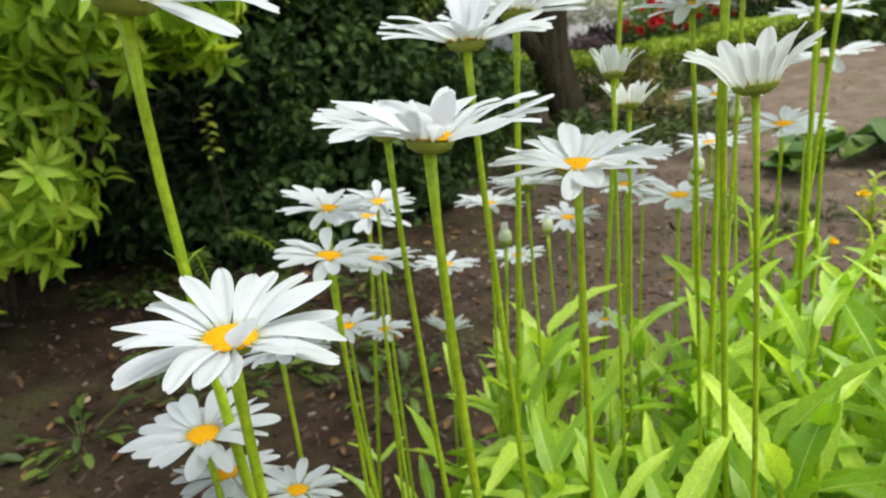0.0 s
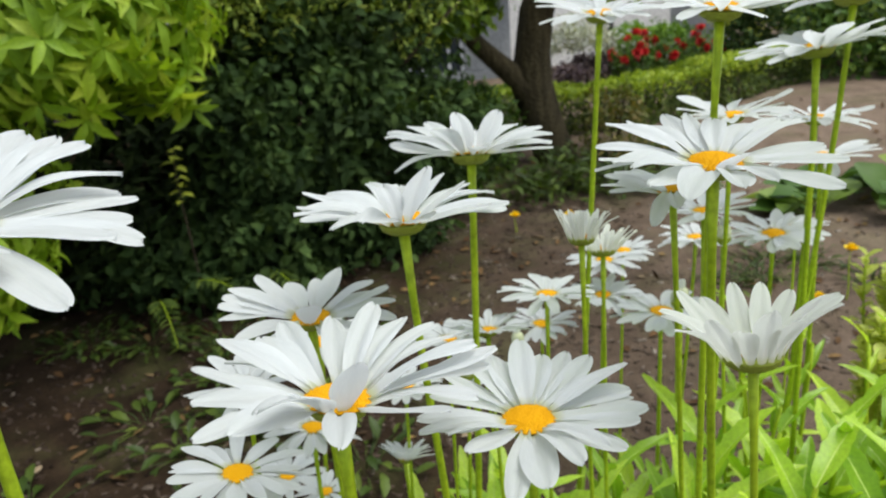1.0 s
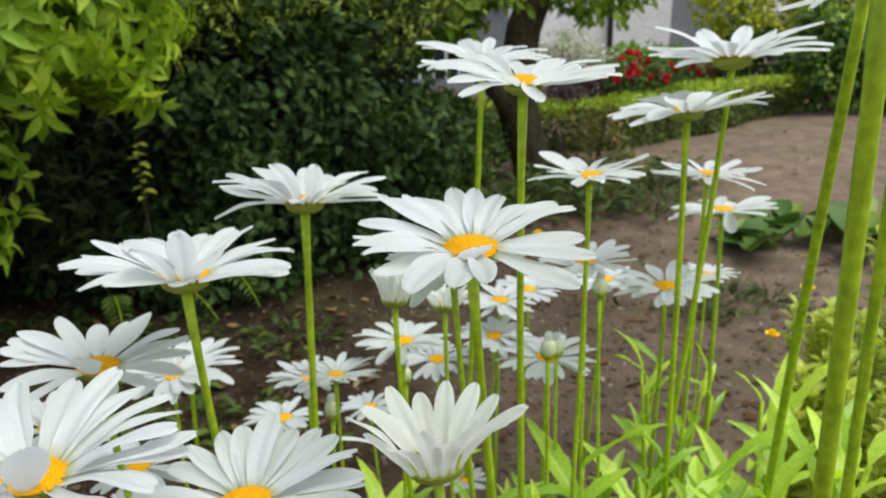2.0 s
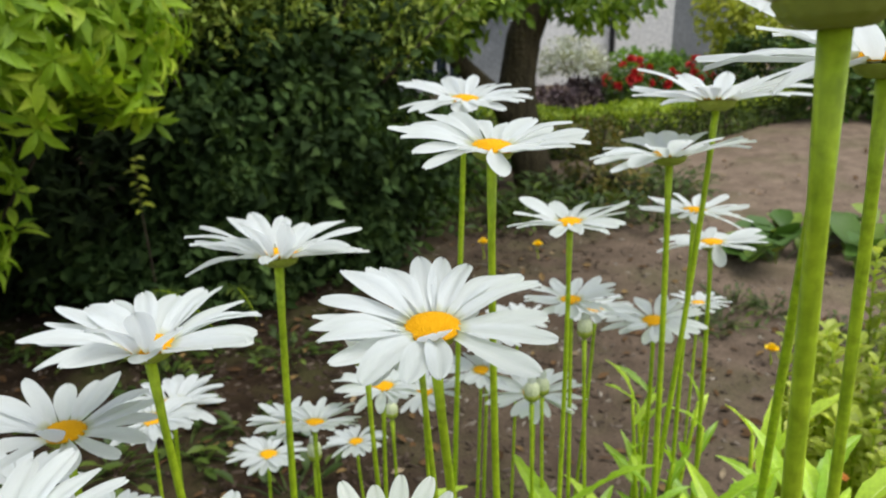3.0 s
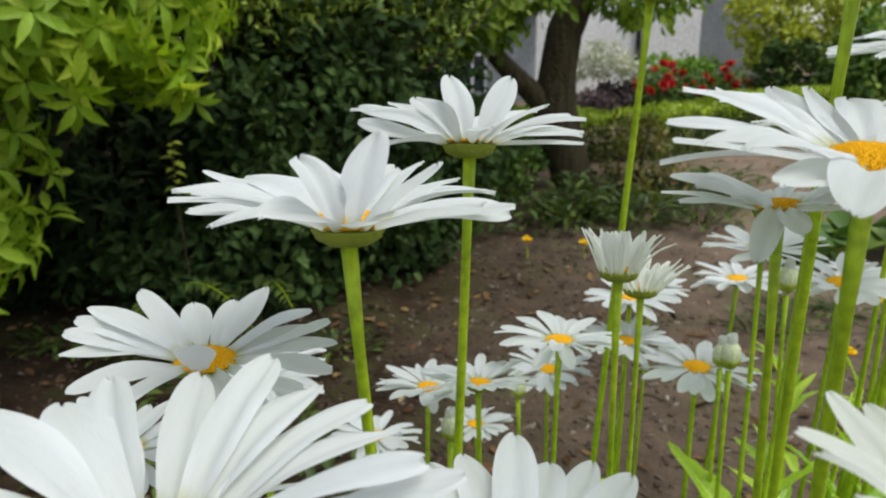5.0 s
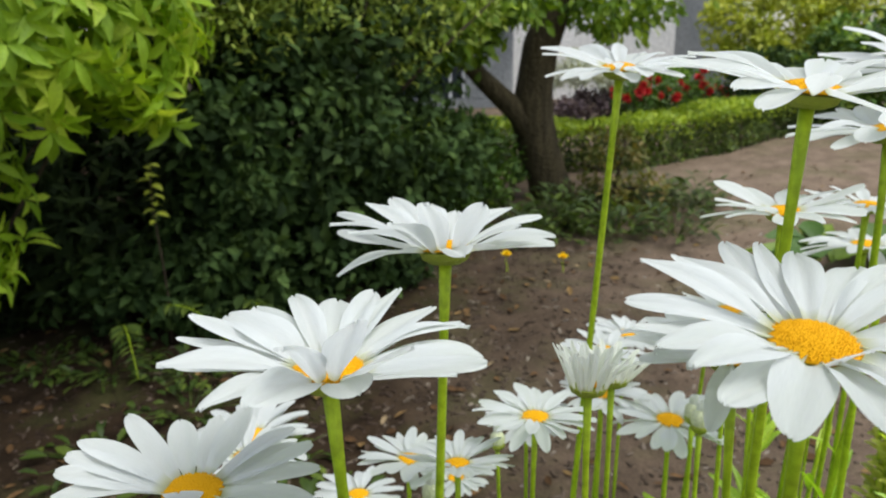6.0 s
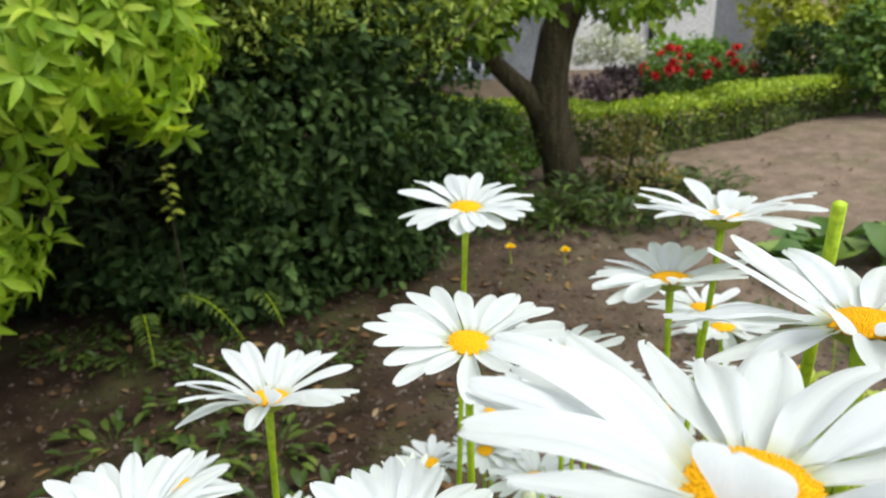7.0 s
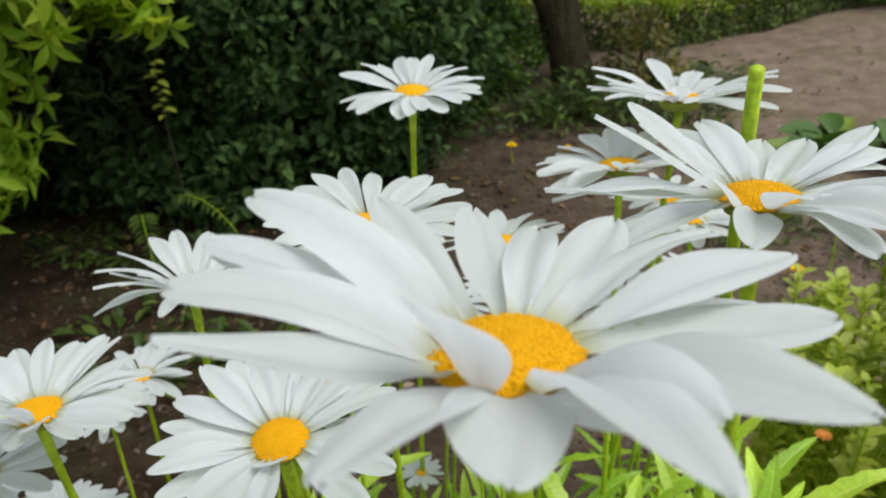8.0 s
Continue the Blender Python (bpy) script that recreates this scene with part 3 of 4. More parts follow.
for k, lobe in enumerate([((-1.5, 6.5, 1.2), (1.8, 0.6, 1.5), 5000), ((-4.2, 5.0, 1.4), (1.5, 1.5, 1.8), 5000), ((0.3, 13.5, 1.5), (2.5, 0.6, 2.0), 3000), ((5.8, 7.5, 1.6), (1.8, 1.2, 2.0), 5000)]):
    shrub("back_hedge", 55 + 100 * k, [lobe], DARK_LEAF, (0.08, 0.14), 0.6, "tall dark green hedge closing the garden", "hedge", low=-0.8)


def red_roses():
    rng = np.random.default_rng(61)
    for k in range(3):
        c = np.array((1.77 + 0.27 * k, 5.75 + 0.1 * (k % 2), 0.0))
        c[2] = ground_z(c[0], c[1])
        ob = thing("rose_bush", tuple(c), "low bush covered with bright red blooms behind the hedge", "flower bush", "red rose bushes")
        p, w = shell(rng, 500, (0, 0, 0.22), (0.17, 0.17, 0.2), 0.5, 0.2, -0.6)
        L = rng.uniform(0.03, 0.05, len(p))
        stuff("foliage", leaves_mesh("leaves", p, w * 0.5 + rng.normal(size=p.shape) * 0.6, w + [0, 0, 0.4], L, L * 0.55), BUSH_LEAF, ob)
        stuff("brushwood", stems_mesh(rng, (0, 0, 0), list(p[:8]), 0.008, 0.003), TWIG, ob)
        p, w = shell(rng, 11, (0, 0, 0.25), (0.17, 0.16, 0.21), 0.95, 0.1, 0.0)
        for q, o in zip(p, w):
            g = rng.normal(size=(16, 3)) * 0.45 + o
            Lb = rng.uniform(0.035, 0.055, 16)
            part("bloom", leaves_mesh("bloom", np.repeat(q[None], 16, 0), g, rng.normal(size=(16, 3)) + o, Lb, Lb * 0.9, ROUND, 0.3, -0.3), RED, ob)


red_roses()


def box(x0, y0, z0, x1, y1, z1, bevel=0.01):
    bm = bmesh.new()
    bmesh.ops.create_cube(bm, size=1)
    bmesh.ops.transform(bm, matrix=Matrix.Translation(((x0 + x1) / 2, (y0 + y1) / 2, (z0 + z1) / 2)) @ Matrix.Diagonal((x1 - x0, y1 - y0, z1 - z0, 1)), verts=bm.verts)
    if bevel:
        bmesh.ops.bevel(bm, geom=bm.edges[:], offset=bevel, segments=2, affect="EDGES")
    me = bpy.data.meshes.new("box")
    bm.to_mesh(me)
    bm.free()
    return me


def house():
    ob = thing("house", (2.3, 9.2, 0.3), "white rendered house wall with a dark drainpipe behind the garden", "house")
    part("wall", box(-1.1, 0, -0.5, 1.1, 3.0, 3.2), WHITE_WALL, ob, "off-white rough render")
    # the recessed walls hold their shade in a grey render colour
    part("wall", box(-3.2, 0.35, -0.5, -1.1, 3.0, 3.0), GREY_WALL, ob, "set-back wall with its shade put into the grey colour")
    part("wall", box(1.1, 0.5, -0.5, 2.2, 3.0, 3.0), GREY_WALL, ob, "set-back wall with its shade put into the grey colour")
    part("roof", box(-3.35, -0.25, 3.2, 2.35, 3.2, 3.4, 0.03), ROOF, ob)
    part("drainpipe", mesh_from("drainpipe", *tube([(0.31, -0.05, z) for z in (-0.45, 0.8, 2.0, 3.19)], [0.035] * 4, 10)), DARK_PAINT, ob, "dark grey drainpipe")
    g = thing("greenhouse", (0.6, 8.3, 0.3), "low grey garden building with a white-framed window", "outbuilding")
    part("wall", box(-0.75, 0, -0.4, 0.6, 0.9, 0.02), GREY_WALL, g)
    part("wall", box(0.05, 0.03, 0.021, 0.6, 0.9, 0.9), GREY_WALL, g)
    part("roof", box(-0.85, -0.1, 0.9, 0.7, 1.0, 0.98), ROOF, g)
    w = part("window", box(-0.72, 0.1, 0.03, 0.04, 0.13, 0.88, 0), GLASS, g, "dark glass panes")
    for k in range(6):
        x = -0.74 + k * 0.152
        part("window_bar", box(x, 0.05, 0.03, x + 0.03, 0.098, 0.88, 0.004), WHITE_PAINT, w, "white painted bar")
    part("window_bar", box(-0.74, 0.03, 0.42, 0.05, 0.049, 0.46, 0.004), WHITE_PAINT, w, "white painted bar")


house()


# ---- right-hand shrub, weeds and yellow flowers ----
def lime_shrub():
    rng = np.random.default_rng(71)
    spots = [(0.53, 0.86), (0.64, 0.8), (0.64, 0.95), (0.72, 0.88), (0.8, 0.95), (0.74, 1.05), (0.85, 0.8), (0.57, 0.76), (0.66, 0.7), (0.95, 0.9), (0.6, 1.0), (0.78, 0.72), (0.55, 0.82), (0.57, 0.9), (0.63, 0.64), (0.6, 0.84), (0.67, 0.78), (0.74, 0.8)]
    root = np.array((0.68, 0.86, 0.0))
    ob = thing("euonymus_shrub", tuple(root), "lime green shrub with many small oval leaves on upright shoots", "shrub")
    P, D, N, pieces = [], [], [], []
    for sx, sy in spots:
        for k in range(5):
            foot = np.array((sx + 0.012 + rng.normal() * 0.02, sy + rng.normal() * 0.02, 0.0))
            top = np.array((sx + 0.02 + rng.normal() * 0.025, sy + rng.normal() * 0.03, min(0.56, 0.35 + 1.0 * (sx - 0.5)) + rng.normal() * 0.025))
            pts = bezier(foot, foot + [0, 0, 0.15], top - [0, 0, 0.12], top, 8) - root
            pieces.append(tube(pts, np.linspace(0.004, 0.0015, 8), 5))
            for j in range(56):
                s = 0.12 + 0.88 * j / 55
                q = pts[min(7, int(s * 7))] * (1 - (s * 7) % 1) + pts[min(7, int(s * 7) + 1)] * ((s * 7) % 1)
                a = j * 2.4 + k
                P.append(q)
                D.append((math.cos(a), math.sin(a), 0.55 + 0.5 * s))
                N.append((-math.cos(a) * 0.5, -math.sin(a) * 0.5, 1))
    P, D, N = np.array(P), np.array(D) + rng.normal(size=(len(P), 3)) * 0.15, np.array(N)
    L = rng.uniform(0.016, 0.034, len(P))
    stuff("foliage", leaves_mesh("leaves", P, D, N, L, L * 0.6, ROUND, 0.2, 0.2), LIME_LEAF, ob)
    stuff("shootwork", mesh_from("shoots", *joined(pieces)), STEM, ob, "thin green shoots")
    for q in ((-0.14, -0.1, 0.36), (0.03, -0.14, 0.4), (0.16, -0.06, 0.38)):
        g = np.stack([np.cos(np.arange(9) * 0.7), np.sin(np.arange(9) * 0.7), np.full(9, 0.6)], 1)
        part("floret", leaves_mesh("floret", np.repeat(np.array([q]), 9, 0), g, np.tile([0, 0, 1.0], (9, 1)), np.full(9, 0.012), np.full(9, 0.008), ROUND), ORANGE, ob, "small salmon-orange bloom")


lime_shrub()


def weed(seed, at, n, size, label, mat=WEED_LEAF, spread=0.1, tall=0.1, shape=POINTED, wide=0.35, name="weed", category="weed"):
    rng = np.random.default_rng(seed)
    z = ground_z(*at)
    ob = thing(name, (*at, z), label, category)
    a = rng.uniform(0, 6.28, n)
    r = spread * np.sqrt(rng.random(n))
    P = np.stack([np.cos(a) * r, np.sin(a) * r, tall * rng.random(n) * (1 - 0.6 * r / spread) + 0.004], 1)
    D = np.stack([np.cos(a), np.sin(a), rng.uniform(0.1, 1.0, n)], 1) + rng.normal(size=(n, 3)) * 0.3
    L = rng.uniform(*size, n)
    stuff("foliage", leaves_mesh("leaves", P, D, np.tile([0, 0, 1.0], (n, 1)) + rng.normal(size=(n, 3)) * 0.2, L, L * wide, shape, 0.2, 0.4), mat, ob)
    pts = [tube([(p[0] * 0.3, p[1] * 0.3, -0.005), p * 0.6, p], [0.0018, 0.0015, 0.001], 5) for p in P[:: max(1, n // 25)]]
    stuff("stalkwork", mesh_from("stalks", *joined(pts)), mat, ob)
    return ob


_r = random.Random(8)
for k in range(14):
    weed(100 + k, (0.2 + 0.085 * k + _r.uniform(-0.05, 0.05), 3.1 + _r.uniform(-0.25, 0.35)), 110, (0.03, 0.07), "leafy green weeds growing round the foot of the tree", spread=0.16, tall=0.18)
for k in range(5):
    weed(130 + k, (-1.15 + 0.17 * k + _r.uniform(-0.08, 0.08), 1.95 + _r.uniform(-0.2, 0.2)), 70, (0.018, 0.04), "low straggling green weeds on the mulch", spread=0.14, tall=0.05, shape=ROUND, wide=0.5)
for k in range(6):
    weed(150 + k, (-1.0 + 0.14 * k, 1.35 + _r.uniform(-0.2, 0.25)), 26, (0.03, 0.055), "small sparse weed seedlings on the mulch", spread=0.14, tall=0.04, shape=ROUND, wide=0.42)
for k in range(5):
    weed(160 + k, (1.35 + 0.16 * k, 2.45 + _r.uniform(-0.15, 0.2)), 16, (0.1, 0.16), "broad-leaved green weed beside the path", BROAD_LEAF, 0.1, 0.12, ROUND, 0.8)
for k in range(6):
    weed(170 + k, (0.85 + 0.1 * k, 1.85 + _r.uniform(-0.2, 0.3)), 40, (0.015, 0.04), "fine low green weeds with thin leaves", spread=0.12, tall=0.07)


def sapling(at, top):
    """A pale spot in dark foliage, built as leaves on an added upright stalk."""
    rng = np.random.default_rng(190)
    z = ground_z(*at)
    ob = thing("sapling", (*at, z), "pale yellow-green leaf spray on an added thin stalk before dark foliage", "sapling")
    stalk = bezier((0, 0, -0.01), (0.02, 0, top * 0.4), (-0.02, 0, top * 0.7), (0, 0, top), 10)
    part("stalk", mesh_from("stalk", *tube(stalk, np.linspace(0.004, 0.0015, 10), 6)), TWIG, ob)
    for k in range(16):
        a = k * 2.4
        foot = stalk[9] * [1, 1, 1] - [0, 0, 0.011 * k]
        d = (math.cos(a), math.sin(a), rng.uniform(-0.2, 0.5))
        part("leaf", leaves_mesh("leaf", [foot], [d], [(0, -0.3, 1)], [rng.uniform(0.025, 0.04)], [0.02], ROUND, 0.2, 0.4), GOLD_LEAF, ob)


sapling((-0.853, 2.16), 0.55)


def fern(seed, at, az, length):
    rng = np.random.default_rng(seed)
    z = ground_z(*at)
    ob = thing("fern", (*at, z), "arching yellow-green fern frond lying over the mulch", "fern", "fern fronds")
    d = np.array((math.cos(az), math.sin(az), 0.0))
    rib = bezier((0, 0, 0), d * length * 0.3 + [0, 0, length * 0.45], d * length * 0.7 + [0, 0, length * 0.45], d * length + [0, 0, 0.03], 22)
    part("rib", mesh_from("rib", *tube(rib, np.linspace(0.003, 0.001, 22), 5)), STEM, ob)
    s = np.cross(d, [0, 0, 1])
    P = np.repeat(rib[2:], 2, 0)
    sign = np.tile([1, -1], len(rib) - 2)[:, None]
    D = s * sign + d * 0.5 + rng.normal(size=P.shape) * 0.1
    L = 0.05 * np.sin(np.linspace(0.35, 3.0, len(P)))
    stuff("frond", leaves_mesh("leaflets", P, D, np.tile([0, 0, 1.0], (len(P), 1)), L, L * 0.3), WEED_LEAF, ob)


for k, (x, y, az, ln) in enumerate([(-1.0, 2.15, -1.1, 0.34), (-0.98, 2.2, -0.5, 0.4), (-0.7, 2.3, -0.9, 0.3)]):
    fern(200 + k, (x, y), az, ln)


def poppy(at, top):
    z = ground_z(*at)
    ob = thing("yellow_poppy", (*at, z), "small yellow-orange flower on a thin green stalk", "flower", "yellow flowers")
    part("stalk", mesh_from("stalk", *tube(bezier((0, 0, -0.01), (0.01, 0, top * 0.4), (-0.01, 0, top * 0.7), (0, 0, top), 8), np.linspace(0.0025, 0.0015, 8), 6)), STEM, ob)
    for k in range(12):
        a, lift = k * 1.05, (0.35 if k < 6 else 1.6)
        part("petal", leaves_mesh("petal", [(0, 0, top)], [(math.cos(a), math.sin(a), lift)], [(-math.cos(a) * 0.5, -math.sin(a) * 0.5, 1)], [0.024], [0.023], ROUND, 0.2, -0.2), YELLOW, ob)


for at, top in (((1.107, 1.808), 0.15), ((0.992, 1.757), 0.04), ((0.47, 2.58), 0.05), ((0.26, 2.6), 0.06)):
    poppy(at, top)


# ---- daisies ----
def petal_mesh(seed, rows=9, cols=4):
    """A petal of length 1 along +y, rounded at its tip, with two shallow furrows; it arches by a seed."""
    rng = random.Random(seed)
    arch, tail, twist = rng.uniform(-0.02, 0.10), rng.uniform(-0.16, 0.04), rng.uniform(-0.25, 0.25)
    notch = rng.uniform(0.0, 0.03)
    TAILS[seed] = tail
    peak, sharp, wave = rng.uniform(0.5, 0.64), rng.uniform(1.7, 2.3), rng.uniform(0.005, 0.02)
    verts, faces = [], []
    for i in range(rows + 1):
        s = 1 - (1 - i / rows) ** 1.5
        w = 0.05 + 0.11 * math.sin(min(1.0, s / peak) * math.pi / 2) ** 1.2
        if s > peak:
            w = 0.16 * math.sqrt(max(0.0, 1 - ((s - peak) / (1.005 - peak)) ** sharp))
        for j in range(cols + 1):
            u = 2 * j / cols - 1
            furrow = -0.014 * math.cos(u * 2 * math.pi) * min(1, s * 3)
            trough = 0.05 * u * u * (1 - 0.6 * s)
            z = arch * math.sin(s * math.pi) + tail * s * s + furrow + trough + twist * u * w * s * 0.6 + wave * u * math.sin(7 * s + seed)
            y = s - (notch * (1 - abs(u)) if i == rows else 0)
            verts.append((u * w, y, z))
    c = cols + 1
    for i in range(rows):
        for j in range(cols):
            faces.append((i * c + j, i * c + j + 1, (i + 1) * c + j + 1, (i + 1) * c + j))
    return mesh_from("petal", verts, faces)


TAILS = {}
PETALS = [petal_mesh(k) for k in range(8)]
FINE_PETALS = [petal_mesh(20 + k, 18, 8) for k in range(8)]
CREAM_PETALS = [p.copy() for p in FINE_PETALS]
for _p in PETALS + FINE_PETALS:
    _p.materials.append(PETAL)
for _p in CREAM_PETALS:
    _p.materials.append(CREAM)


def disc_mesh(florets):
    """A low dome of radius 1, set all over with small florets in spirals."""
    pieces = []
    rings = [(0.0, 0.38)] + [(r, 0.38 - 0.34 * r ** 2.2) for r in (0.25, 0.5, 0.75, 0.92, 1.0)] + [(0.97, 0.0)]
    verts, faces, n = [(0, 0, 0.35)], [], 24
    for r, z in rings[1:]:
        for k in range(n):
            a = 2 * math.pi * k / n
            verts.append((r * math.cos(a), r * math.sin(a), z))
    for k in range(n):
        faces.append((0, 1 + k, 1 + (k + 1) % n))
    for i in range(len(rings) - 2):
        for k in range(n):
            a, b = 1 + i * n + k, 1 + i * n + (k + 1) % n
            faces.append((a, a + n, b + n, b))
    pieces.append((verts, faces))
    for k in range(florets):
        r = math.sqrt((k + 0.5) / florets)
        a = k * 2.39996 + random.gauss(0, 0.03)
        r = min(1.0, r + random.gauss(0, 0.012))
        z = 0.38 - 0.34 * r ** 2.2
        w = 0.8 / math.sqrt(florets)
        h = (0.014 + 0.034 * r) * (0.5 + 1.0 * random.random())
        x, y = r * 0.97 * math.cos(a), r * 0.97 * math.sin(a)
        lean = 0.25 * r * h
        v = [(x + w * math.cos(b), y + w * math.sin(b), z - 0.02) for b in (0.4, 1.66, 2.91, 4.17, 5.43)]
        v += [(x + lean * math.cos(a) * 3 + 0.55 * w * math.cos(b), y + lean * math.sin(a) * 3 + 0.55 * w * math.sin(b), z + h) for b in (0.4, 1.66, 2.91, 4.17, 5.43)]
        f = [(i, (i + 1) % 5, 5 + (i + 1) % 5, 5 + i) for i in range(5)] + [(5, 6, 7, 8, 9)]
        pieces.append((v, f))
    return mesh_from("disc", *joined(pieces))


DISC_MESH, DISC_FINE = disc_mesh(190), disc_mesh(700)


def calyx_mesh():
    """The green cup under the petals: a shallow bowl whose skin is scaled with overlapping bracts."""
    n, rows = 64, 14
    verts, faces = [], []
    for i in range(rows + 1):
        s = i / rows
        r = 0.14 + 0.88 * math.sin(s * math.pi / 2) ** 0.8
        z = -0.52 * math.cos(s * math.pi / 2) ** 1.1
        for k in range(n):
            a = 2 * math.pi * k / n
            row = int(s * 3)
            scale = abs(math.sin(a * 8 + row * math.pi / 2)) * ((s * 3) % 1) * 0.05
            verts.append(((r + scale) * math.cos(a), (r + scale) * math.sin(a), z - scale * 0.5))
    for i in range(rows):
        for k in range(n):
            faces.append((i * n + k, i * n + (k + 1) % n, (i + 1) * n + (k + 1) % n, (i + 1) * n + k))
    faces.append(tuple(range(n))[::-1])
    faces.append(tuple(rows * n + k for k in range(n)))
    return mesh_from("calyx", verts, faces)


CALYX_MESH = calyx_mesh()


def daisy_leaf_mesh(seed):
    """A long toothed leaf of length 1 along +y, folded along its rib and arching over."""
    rng = random.Random(seed)
    rows, verts, faces = 12, [], []
    arch, fold = rng.uniform(0.14, 0.5), rng.uniform(0.15, 0.4)
    bend, phase, broad = rng.uniform(-0.1, 0.1), rng.uniform(0, 6.28), rng.uniform(0.85, 1.12)
    for i in range(rows + 1):
        s = i / rows
        w = broad * (0.024 + 0.082 * math.sin(min(1, s * 1.05) ** 0.8 * math.pi) ** 0.8) if s < 0.97 else 0.008
        if i % 2 and 0.25 < s < 0.95:
            w *= 1.15
        thin = min(0.6, 0.0055 * (1.15 - s) / w)
        for u in (-1, -0.5, -thin, thin, 0.5, 1):
            z = -arch * s * s + fold * abs(u) * w + (0.012 if u in (-1, 1) and i % 2 else 0)
            z += 0.022 * abs(u) * math.sin(s * 10 + phase + (1.2 if u > 0 else 0))   # wavy edges
            verts.append((u * w + bend * s * s, s, z - (0.008 if abs(u) == thin else 0)))
    for i in range(rows):
        for j in range(5):
            faces.append((i * 6 + j, i * 6 + j + 1, (i + 1) * 6 + j + 1, (i + 1) * 6 + j))
    me = mesh_from("leaf", verts, faces)
    me.materials.append(DAISY_LEAF)
    me.materials.append(DAISY_RIB)
    for i, f in enumerate(me.polygons):
        f.material_index = 1 if i % 5 == 2 else 0
    return me


LEAVES = [daisy_leaf_mesh(k) for k in range(10)]


def frame_of(n):
    """Axes of a flower head that faces n: to its right, to its front (the camera's side) and along n."""
    n = Vector(n).normalized()
    f = Vector((0, -1, 0))
    f = (f - n * f.dot(n)).normalized()
    r = n.cross(f)
    return r, f, n


def place_leaf(ob, foot, az, lift, length, rng):
    m = Matrix.Translation(foot) @ Matrix.Rotation(az, 4, "Z") @ Matrix.Rotation(lift, 4, "X") @ Matrix.Rotation(rng.uniform(-0.4, 0.4), 4, "Y") @ Matrix.Diagonal((length, length, length, 1))
    part("leaf", LEAVES[rng.randrange(10)], None, ob, m=m)


def stem_curve(head, n, base, droop=0.35):
    """From the ground to the foot of the flower head."""
    head, base, n = np.array(head), np.array(base), np.array(n)
    h = np.linalg.norm(head - base)
    way = unit(head - base)
    tip = unit(way * (1 - droop) + n * droop)
    return bezier(base, base + way * h * 0.35 + [0, 0, 0.02], head - tip * h * 0.22, head, 16)


COUNT = [0]


